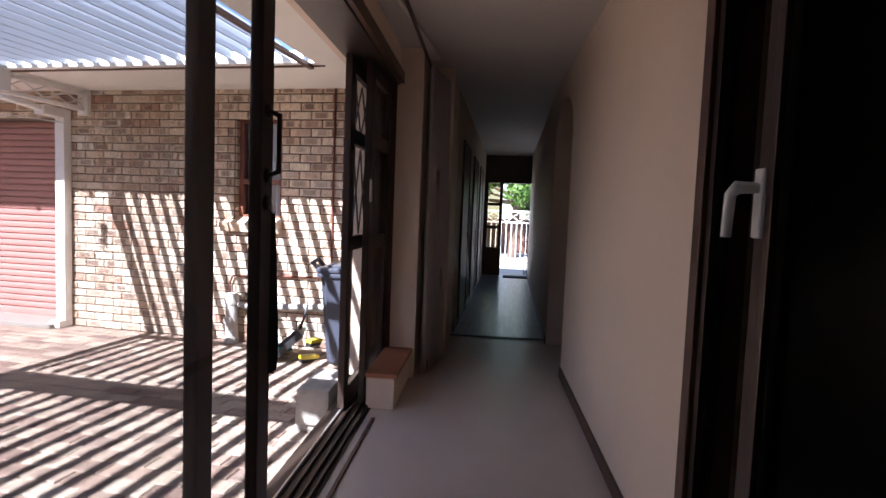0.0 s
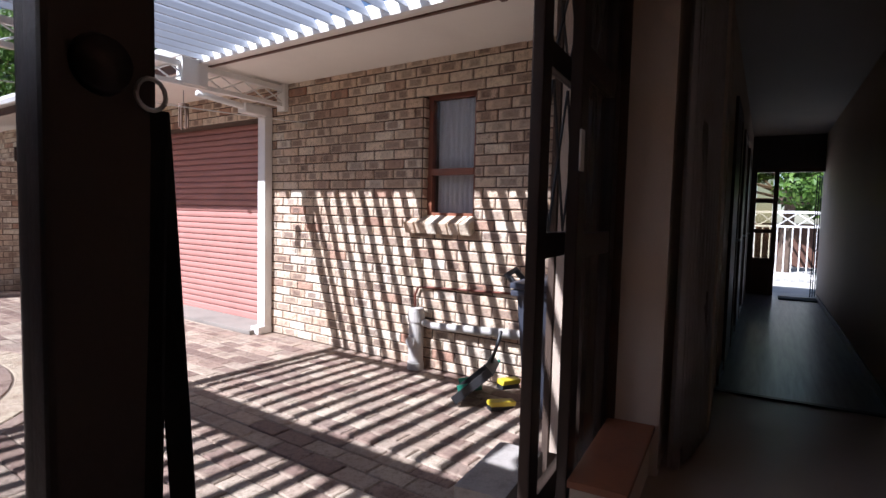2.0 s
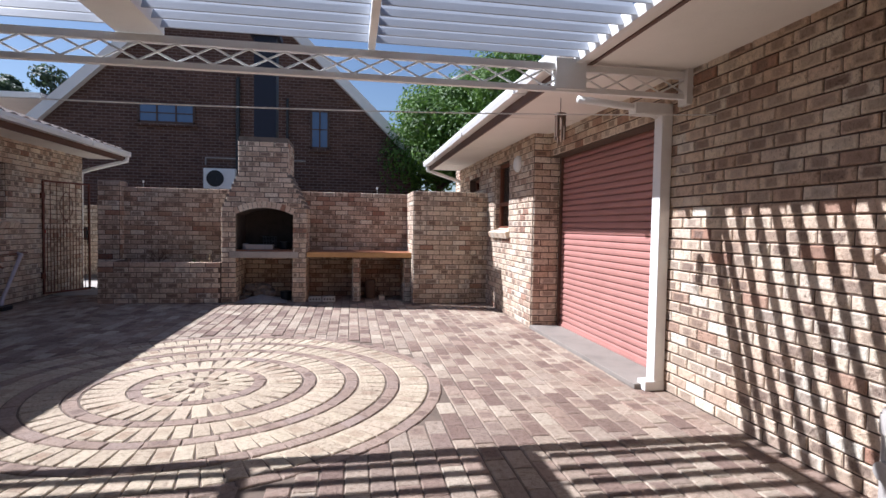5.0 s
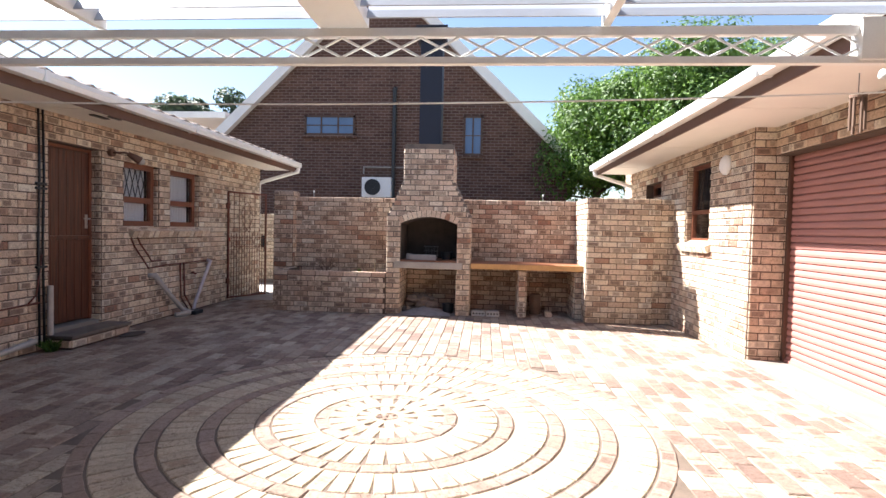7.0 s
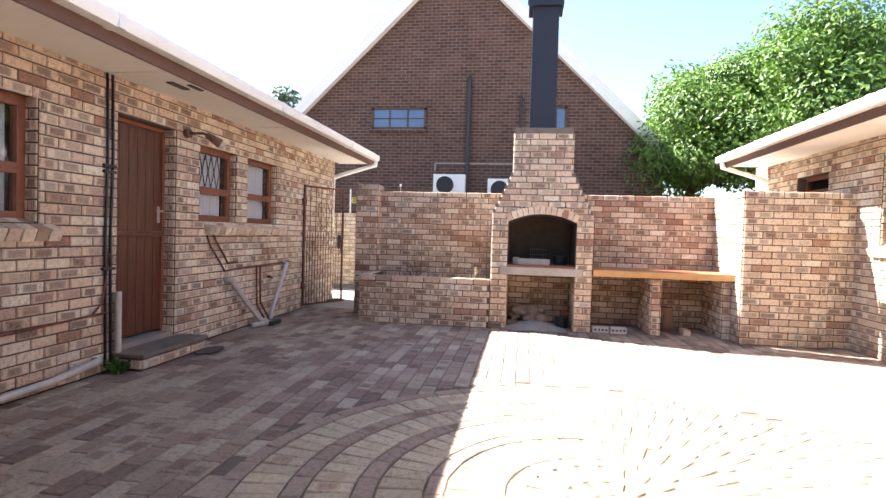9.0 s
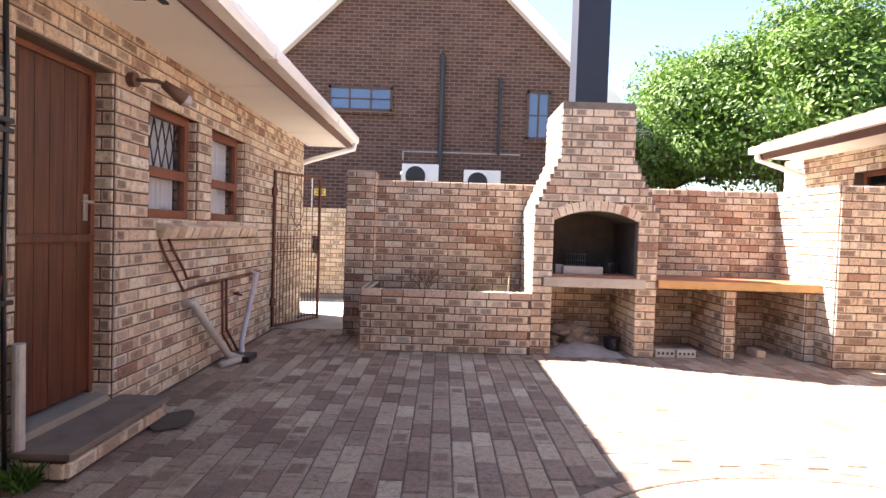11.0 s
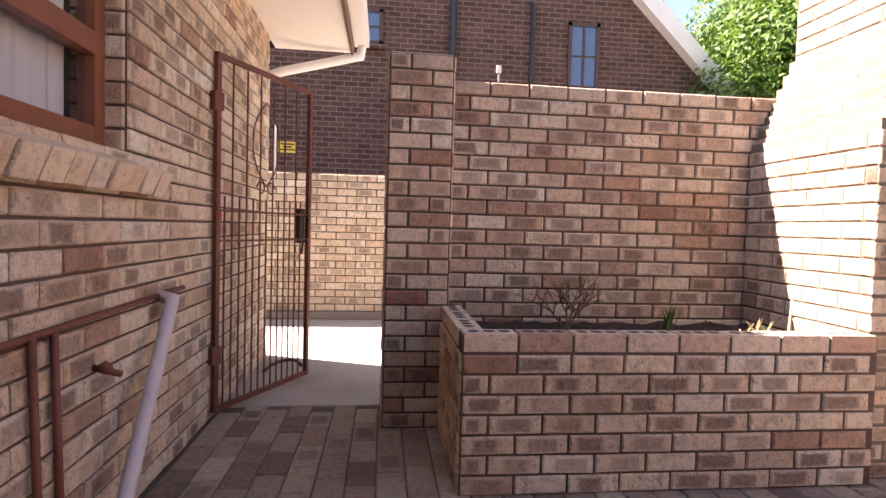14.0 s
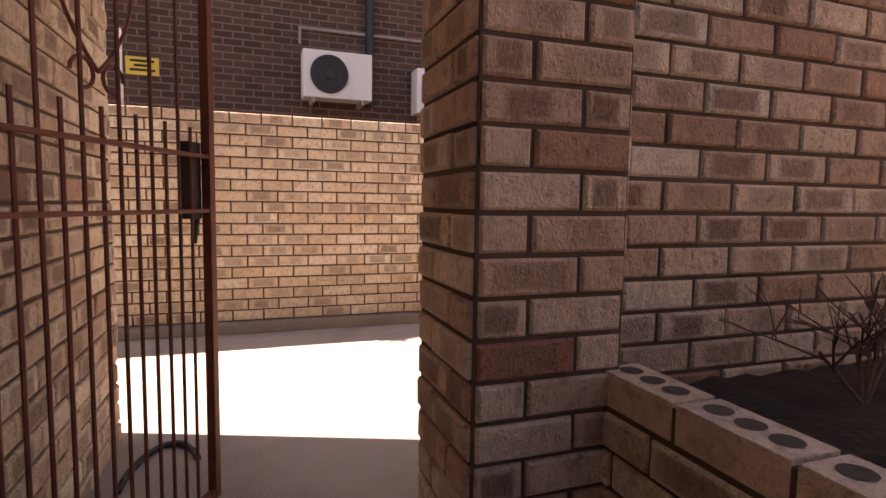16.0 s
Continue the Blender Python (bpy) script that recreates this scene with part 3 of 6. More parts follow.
# ---- setting: back walls, planter, built-in counter ----
BX = -11.19
back = tagged(part("wall_back", boxes((BX - 0.22, BX, -0.9, 5.6, 0, 1.966)), M_MORTAR), "weathered tan brick boundary wall behind the barbecue", "wall", kind="structure")
lay(back, wall_bricks((BX, -0.9, 0), 90, 6.5, 1.966), M_BRICK_OLD, near=lambda p: p.y < 1.0 and p.z > 0.55)
lay(back, wall_bricks((BX - 0.22, 5.6, 0), 270, 6.5, 1.966), M_BRICK_OLD)
PX = -11.03
pier = tagged(part("wall_gate_pier", boxes((PX - 0.35, PX, -1.25, -0.9, 0, 2.052)), M_MORTAR), "tan brick gate pier with weathered top", "wall", kind="structure")
lay(pier, wall_bricks((PX, -1.25, 0), 90, 0.35, 2.052) + wall_bricks((PX - 0.35, -1.25, 0), 0, 0.35, 2.052, start=1) + wall_bricks((PX, -0.9, 0), 180, 0.35, 2.052, start=1), M_BRICK_OLD, near=lambda p: True)
lay(pier, [(Matrix.Translation((PX - 0.06 - 0.115 * i, -1.075, 2.06)) @ Matrix.Rotation(radians(90), 4, "X") @ Matrix.Rotation(radians(90), 4, "Y"), 0.34, 0.105, 0.03) for i in range(3)], M_BRICK_OLD)
FX = -10.3
PF = -10.25
planter = thing("planter", "low tan brick planter box with dry soil", "planter")
part("planter_body", boxes((PF - 0.105, PF, -0.93, 0.958, 0, 0.672), (BX, PF - 0.105, -0.93, -0.825, 0, 0.672)), M_MORTAR, planter)
lay(planter, wall_bricks((PF, -0.93, 0), 90, 1.888, 0.60) + wall_bricks((PX - 0.2, -0.93, 0), 0, PF - PX + 0.2, 0.60, start=1), M_BRICK, near=lambda p: True)
# top course laid with its holes showing
def holed_brick(w, d, h):
    """The solid body of a perforated brick; flat dark discs on it stand for the holes."""
    bm = bmesh.new()
    box(bm, -w / 2, w / 2, -d / 2, d / 2, 0, h, bevel=0.004)
    return bm


hb = mesh_of("brick", holed_brick(0.224, 0.106, 0.076), M_BRICK_OLD)
# Three dark discs on the upper face, painting the shade inside the holes.
hole_shade = bmesh.new()
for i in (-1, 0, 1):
    bmesh.ops.create_circle(hole_shade, cap_ends=True, segments=12, radius=0.026, matrix=Matrix.Translation((0.066 * i, 0, 0.0775)))
hole_shade = mesh_of("brick_hole_shade", hole_shade, M_SOOT_OR_HOLE)
for k in range(8):
    o = new("brick", hb)
    o.parent = planter
    o.matrix_local = pose(PF - 0.053 + 0.004, -0.93 + 0.118 + 0.236 * k, 0.607, 0, 0, 90)
    q = new("brick_hole_shade", hole_shade)
    q.parent = o
for k in range(3):
    o = new("brick", hb)
    o.parent = planter
    o.matrix_local = pose(PF - 0.106 - 0.118 - 0.236 * k, -0.93 + 0.053 - 0.004, 0.607)
    q = new("brick_hole_shade", hole_shade)
    q.parent = o


def earth(x0, x1, y0, y1, z, amp, seed, name, label, step=0.06):
    bm = bmesh.new()
    nx, ny = int((x1 - x0) / step) + 1, int((y1 - y0) / step) + 1
    g = [[bm.verts.new((x0 + (x1 - x0) * i / nx, y0 + (y1 - y0) * j / ny, z + amp * noise.fractal(Vector((i * 0.4 + seed, j * 0.4, seed)), 1.0, 2.0, 4))) for j in range(ny + 1)] for i in range(nx + 1)]
    for i in range(nx):
        for j in range(ny):
            bm.faces.new((g[i][j], g[i + 1][j], g[i + 1][j + 1], g[i][j + 1]))
    return part(name, bm, M_SOIL, planter, label, True)


earth(BX + 0.01, PF - 0.1, -0.83, 0.95, 0.57, 0.035, 3, "soil", "dark dry soil")

BY = 4.18
block = tagged(part("wall_block", boxes((BX - 0.1, -10.08, BY, GY2 - 0.32, 0, 1.966), (BX - 0.1, -10.14, GY2 - 0.32, GY2 + 0.02, 0, 1.966)), M_MORTAR), "tan brick screen block beside the counter", "wall", kind="structure")
lay(block, wall_bricks((-10.08, BY, 0), 90, GY2 - 0.32 - BY, 1.966) + wall_bricks((BX, BY, 0), 0, 1.11, 1.966, start=1) + wall_bricks((-10.14, GY2 - 0.32, 0), 90, 0.32, 1.966, start=1), M_BRICK, near=lambda p: p.x > -10.2)

AX = -14.57
alley = tagged(part("wall_alley", boxes((AX - 0.22, AX, -7.5, 9.5, 0, 1.71)), M_MORTAR), "pale tan brick boundary wall of the side alley", "wall", kind="structure")
lay(alley, wall_bricks((AX, -7.5, 0), 90, 17, 1.71), M_BRICK_CREAM, near=lambda p: -3.2 < p.y < 0.6)
tagged(part("alley_kerb", boxes((AX, AX + 0.10, -7.5, 9.5, 0, 0.085), bevel=0.01), M_CONC_DARK), "dark concrete strip at the wall foot", "kerb", kind="structure")
tagged(part("wall_side_north", boxes((-11.4, -11.2, 5.87, 9.5, 0, 2.0), (-14.8, -11.2, 9.5, 9.7, 0, 2.0), (-14.8, -12.4, -7.7, -7.5, 0, 2.0)), M_MORTAR), "plain brick walls closing the alley", "wall", kind="structure")

# ---- setting: the passage inside ----
IN_FAR = IN @ pose(0, 2.75, 0, 0, 0, -2.5) @ pose(0, -2.75, 0)   # the corridor beyond the arch bears a little to the right
def inner(ob, place=IN):
    ob.matrix_world = place @ ob.matrix_world
    return ob


C = 2.66
inner(tagged(part("floor_passage", boxes((-1.55, 2.8, -4.2, 2.93, -0.02, ZF)), M_FLOOR), "beige tiled porch floor", "floor", kind="structure"))
inner(tagged(part("floor_corridor", boxes((-1.62, 1.2, 2.90, 9.0, -0.02, ZF + 0.004)), M_LAMINATE), "dark grey wood-look corridor floor", "floor", kind="structure"), IN_FAR)
inner(tagged(part("trim_threshold", boxes((-0.95, 0.1, 2.90, 2.95, ZF, ZF + 0.012), bevel=0.004), M_BRONZE), "dark metal floor strip", "trim", kind="structure"))
inner(tagged(part("ceiling_passage", boxes((-1.62, 2.8, -4.2, 9.0, C, C + 0.08)), M_CEIL), "plain painted ceiling", "ceiling", kind="structure"))
inner(tagged(part("wall_east", boxes((0, 0.2, -0.92, 1.69, ZF, C), (0, 0.2, 1.69, 2.76, 2.45, C), (0, 0.2, -4.2, -0.92, 2.3, C)), M_CREAM), "cream plastered passage wall with an arched opening", "wall", kind="structure"))
bm = bmesh.new()
pts = [(1.69 + 0.53 - 0.53 * math.cos(a), 2.10 + 0.35 * math.sin(a)) for a in np.linspace(0, math.pi, 15)]
for (v0, z0), (v1, z1) in zip(pts, pts[1:]):
    f = [bm.verts.new((x, v, z)) for x in (0, 0.2) for v, z in ((v0, z0), (v1, z1), (v1, 2.46), (v0, 2.46))]
    for q in ((0, 1, 2, 3), (7, 6, 5, 4), (0, 4, 5, 1)):
        bm.faces.new([f[i] for i in q])
inner(tagged(part("wall_arch", bm, M_CREAM), "cream plastered arch head", "wall", kind="structure"))
inner(tagged(part("wall_room", boxes((2.6, 2.8, -4.2, 3.2, ZF, C), (0.2, 2.6, 3.0, 3.2, ZF, C), (0.2, 2.6, -0.95, -0.75, ZF, C), (0.2, 2.6, -4.2, -4.0, ZF, C)), M_ROOM_SHADE), "walls of the rooms beside the passage, coloured dark for dimness", "wall", kind="structure"))
inner(tagged(part("wall_west", boxes((-1.62, -1.13, 1.40, 2.1, ZF, C), (-1.62, -0.95, 2.1, 2.9, ZF, C), (-1.62, -1.30, -4.2, 1.4, 2.40, C), (-1.62, -1.30, -4.2, -2.9, ZF, 2.4)), M_CREAM), "cream plastered wall beside the sliding door", "wall", kind="structure"))
inner(tagged(part("wall_corridor", boxes((0.0, 0.2, 2.75, 9.0, ZF, C), (-1.62, -0.952, 2.9, 9.0, ZF, C)), M_CREAM), "cream plastered corridor walls", "wall", kind="structure"), IN_FAR)
inner(tagged(part("wall_south", boxes((-1.62, 2.8, -4.3, -4.2, 0, C)), M_CREAM), "plain end wall of the porch", "wall", kind="structure"))
# The backlit end wall gets its shade from the same dark colour.
inner(tagged(part("wall_front", boxes((-1.6, -0.92, 8.75, 8.9, ZF, C), (0.2, 1.2, 8.75, 8.9, ZF, C), (-0.92, 0.2, 8.75, 8.9, 2.15, C)), M_ROOM_SHADE), "end wall with the front door, coloured dark for shade", "wall", kind="structure"), IN_FAR)
inner(tagged(part("wall_house_outside", boxes((-1.66, -1.63, 1.4, 3.2, 0, C), (-1.66, -1.63, -6.5, -2.9, 0, C)), M_MORTAR), "outer face of the house wall", "wall", kind="structure"))
inner(tagged(part("baseboard", boxes((-0.014, 0, -0.9, 1.69, ZF, ZF + 0.075), bevel=0.003), M_WOOD), "brown wooden skirting board", "skirting", kind="structure"))
inner(tagged(part("baseboard_corridor", boxes((-0.014, 0, 2.76, 8.7, ZF, ZF + 0.075), (-0.952, -0.938, 3.0, 8.7, ZF, ZF + 0.075), bevel=0.003), M_WOOD), "brown wooden skirting board along the corridor", "skirting", kind="structure"), IN_FAR)

# ---- carport of louvre blades ----
TX = -4.65
carport = thing("louvre_carport", "white steel carport with a roof of tilted louvre blades", "carport")
bm = bmesh.new()
box(bm, TX - 0.025, TX + 0.025, -1.38, 5.74, 2.545, 2.595, bevel=0.004)
part("top_chord", bm, M_WHITE, carport)
part("bottom_chord", boxes((TX - 0.025, TX + 0.025, -1.38, 5.74, 2.385, 2.425), bevel=0.004), M_WHITE, carport)
n = 15
for i in range(n):
    ya, yb = -1.36 + i * 7.08 / n, -1.36 + (i + 1) * 7.08 / n
    ym = (ya + yb) / 2
    for p, q in (((TX, ya, 2.425), (TX, ym, 2.545)), ((TX, ym, 2.545), (TX, yb, 2.425)), ((TX + 0.012, ya, 2.545), (TX + 0.012, ym, 2.425)), ((TX + 0.012, ym, 2.425), (TX + 0.012, yb, 2.545))):
        part("web_bar", rod(bmesh.new(), p, q, 0.008, 6), M_WHITE, carport)
part("end_plate", boxes((TX - 0.06, TX + 0.06, 5.69, 5.745, 2.34, 2.64), bevel=0.004), M_WHITE, carport)
part("junction_box", boxes((TX - 0.05, TX + 0.05, 4.62, 4.86, 2.40, 2.63), bevel=0.008), M_WHITE, carport)
for y, w in ((4.80, 0.05), (3.25, 0.05), (1.72, 0.30), (0.2, 0.05), (-1.36, 0.05)):
    part("beam", boxes((TX, -1.62, y - w / 2, y + w / 2, 2.60, 2.70), bevel=0.006), M_WHITE, carport)
blade = None
PITCH = 0.165
for y0, y1 in ((3.28, 4.77), (1.88, 3.22), (0.23, 1.56), (-1.33, 0.17)):
    for i in range(18):
        x = TX + 0.06 + i * PITCH
        if x > -1.7:
            break
        bm = bmesh.new()
        sweep(bm, [(-0.10, -0.004), (-0.04, 0.006), (0.04, 0.006), (0.10, -0.004), (0.10, -0.010), (0.04, 0.0), (-0.04, 0.0), (-0.10, -0.010)], (0, y0, 0), (0, y1, 0))
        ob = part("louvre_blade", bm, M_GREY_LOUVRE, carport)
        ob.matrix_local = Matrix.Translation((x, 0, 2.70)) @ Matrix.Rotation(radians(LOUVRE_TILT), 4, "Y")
bm = bmesh.new()
tube(bm, [(-4.89, 4.92, 2.40), (-4.89, 5.45, 2.36), (-4.89, 5.62, 2.30)], 0.03, 10)
part("brace", bm, M_WHITE, carport, "", True)
dp = thing("downpipe", "square white metal downpipe at the garage corner", "downpipe")
part("pipe", boxes((-4.96, -4.84, 5.64, 5.735, 0.07, 2.36), bevel=0.01), M_WHITE, dp)
part("shoe", boxes((-4.965, -4.835, 5.56, 5.735, 0.0, 0.08), bevel=0.012), M_WHITE, dp)
part("bend", boxes((-4.965, -4.835, 5.4, 5.735, 2.30, 2.40), bevel=0.02), M_WHITE, dp)


# ---- windows and doors ----
def window(name, label, m, w, h, transom=None, bars=False, net=False, depth=0.06, t=0.055):
    """A wooden window in the plane y = 0 of m, its outside towards -y, from (0, 0) to (w, h)."""
    root = thing(name, label, "window", kind="structure", at=m)
    part("window_frame", boxes((0, t, 0, depth, 0, h), (w - t, w, 0, depth, 0, h), (t, w - t, 0, depth, 0, t), (t, w - t, 0, depth, h - t, h), bevel=0.004), M_FRAME, root)
    cells = [(t, h - t)]
    if transom:
        part("transom", boxes((t, w - t, -0.004, depth, transom - t / 2, transom + t / 2), bevel=0.004), M_FRAME, root)
        cells = [(t, transom - t / 2), (transom + t / 2, h - t)]
    for a, b in cells:
        p = part("pane", boxes((t - 0.005, w - t + 0.005, depth * 0.5, depth * 0.5 + 0.005, a - 0.005, b + 0.005)), M_WINDOW, root)
        p.visible_shadow = False
    if bars:
        bm = bmesh.new()
        a, b = cells[-1]
        k = max(3, int(w / 0.13))
        for i in range(k):
            u0, u1 = t + (w - 2 * t) * i / k, t + (w - 2 * t) * (i + 1) / k
            um = (u0 + u1) / 2
            zm = (a + b) / 2
            for p, q in (((u0, a), (um, zm)), ((um, zm), (u0, b)), ((u1, a), (um, zm)), ((um, zm), (u1, b))):
                rod(bm, (p[0], depth + 0.01, p[1]), (q[0], depth + 0.01, q[1]), 0.006, 5)
        part("burglar_bars", bm, M_BLACK, root, "black trellis burglar bars")
    if net:
        bm = bmesh.new()
        n = 40
        col = [(t + (w - 2 * t) * i / n, 0.10 + 0.012 * math.sin(i * 1.3) + 0.006 * math.sin(i * 3.1)) for i in range(n + 1)]
        vs = [[bm.verts.new((u, y, z)) for z in (0.04, h - 0.04)] for u, y in col]
        for p, q in zip(vs, vs[1:]):
            bm.faces.new((p[0], q[0], q[1], p[1]))
        part("net_curtain", bm, M_LINEN, root, "white net curtain", True)
    return root


def sill(name, label, m, w, n):
    """A sloping sill of bricks on edge."""
    root = thing(name, label, "window sill", kind="structure", at=m)
    for i in range(n):
        bm = bmesh.new()
        p = w / n
        box(bm, p * i + 0.006, p * (i + 1) - 0.006, -0.10 + rng.uniform(-.005, .005), 0.115, -0.10, 0.0, bevel=0.006)
        bm.transform(Matrix.Rotation(radians(22), 4, "X"))
        part("brick", bm, M_BRICK, root)
    return root


G = lambda x, y, z: pose(x, y, z)
L180 = lambda x, y, z: pose(x, y, z, 0, 0, 180)
window("window_1", "small brown wooden garage window with a drawn net curtain", G(-2.84, GY + 0.065, 1.28), 0.53, 1.06, 0.40, net=True)
sill("window_sill_1", "sloping sill of bricks on edge", G(-2.97, GY, 1.285), 0.68, 6)
window("window_2", "brown wooden window beside the garage door", G(-9.67, GY2 + 0.08, 1.32), 0.85, 1.08, 0.42, bars=True)
sill("window_sill_2", "sloping sill of bricks on edge", G(-9.78, GY2, 1.31), 1.06, 9)
window("window_3", "low wide wooden window under the eave", G(-11.68, GY2 + 0.12, 2.06), 0.87, 0.25)
window("window_4", "brown wooden kitchen window with trellis bars and a net curtain", L180(-8.30, LY - 0.07, 1.36), 0.77, 0.88, 0.37, bars=True, net=True, t=0.08)
window("window_5", "brown wooden window with frosted light", L180(-9.36, LY - 0.07, 1.36), 0.84, 0.88, 0.37, net=True, t=0.08)
sill("window_sill_3", "long sloping sill of bricks on edge", L180(-8.39, LY, 1.34), 2.03, 17)
window("window_6", "brown wooden window with its top sash ajar", L180(-5.0, LY - 0.10, 1.30), 1.25, 0.94, 0.40, net=True, t=0.08)
sill("window_sill_4", "sloping sill of bricks on edge", L180(-4.9, LY, 1.29), 1.5, 13)

# stable door
door = thing("door_1", "oiled dark red wooden stable door, shut", "door", kind="structure", at=L180(-7.06, LY - 0.12, 0.0) @ Matrix.Diagonal((1.02, 1, 1, 1)))
part("door_frame", boxes((0, 0.045, 0, 0.08, 0.2, 2.31), (0.755, 0.80, 0, 0.08, 0.2, 2.31), (0.045, 0.755, 0, 0.08, 2.265, 2.31), bevel=0.004), M_FRAME, door)
for z0, z1, nm in ((0.22, 1.225, "lower_leaf"), (1.235, 2.262, "upper_leaf")):
    bm = bmesh.new()
    box(bm, 0.048, 0.752, 0.018, 0.06, z0, z1, bevel=0.003)
    leaf = part(nm, bm, M_DOOR, door)
    for i in range(6):
        part("board", boxes((0.05 + i * 0.117, 0.05 + (i + 1) * 0.117 - 0.004, 0.006, 0.02, z0 + 0.003, z1 - 0.003), bevel=0.004), M_DOOR, leaf)
part("weather_bar", boxes((0.05, 0.75, -0.03, 0.02, 1.195, 1.245), bevel=0.008), M_DOOR, door)
bm = boxes((0.685, 0.725, -0.002, 0.008, 1.33, 1.5), bevel=0.003)
tube(bm, [(0.705, 0.0, 1.45), (0.705, -0.045, 1.45), (0.61, -0.045, 1.45)], 0.008)
part("door_handle", bm, M_STEEL, door, "brass lever handle")
step = thing("door_step", "brick step with a cement top at the stable door", "step", kind="structure")
part("tread", boxes((-7.97, -6.98, LY + 0.01, LY + 0.34, 0.12, 0.155), bevel=0.008), M_PALE_MORTAR, step)
part("step_body", boxes((-7.95, -7.0, LY + 0.01, LY + 0.31, 0, 0.12)), M_MORTAR, step)
part("sill", boxes((-7.83, -7.07, LY - 0.25, LY + 0.012, 0.0, 0.20), bevel=0.006), M_CONC_DARK, step)
lay(step, wall_bricks((-6.99, LY + 0.32, 0), 180, 0.97, 0.0855, z0=0.02) + wall_bricks((-7.96, LY + 0.32, 0), 270, 0.31, 0.0855, z0=0.02) + wall_bricks((-6.99, LY, 0), 90, 0.31, 0.0855, z0=0.02), M_BRICK)

# roller door
roller = thing("roller_door", "red-brown slatted steel garage roller door, shut", "garage door")
z = 0.05
while z < 2.24:
    bm = bmesh.new()
    sweep(bm, [(0.0, 0.0), (0.016, 0.006), (0.02, 0.028), (0.016, 0.055), (0.0, 0.070), (-0.006, 0.070), (-0.006, 0.0)], (-7.66, 5.93, z), (-4.89, 5.93, z))
    part("slat", bm, M_ROLLER, roller)
    z += 0.073
part("bottom_bar", boxes((-7.66, -4.89, 5.895, 5.94, 0.046, 0.075), bevel=0.004), M_ROLLER, roller)
part("guide_rail", boxes((-7.68, -7.62, 5.88, 5.97, 0.045, 2.31), bevel=0.004), M_BROWN, roller)
part("guide_rail", boxes((-4.94, -4.88, 5.88, 5.97, 0.045, 2.31), bevel=0.004), M_BROWN, roller)

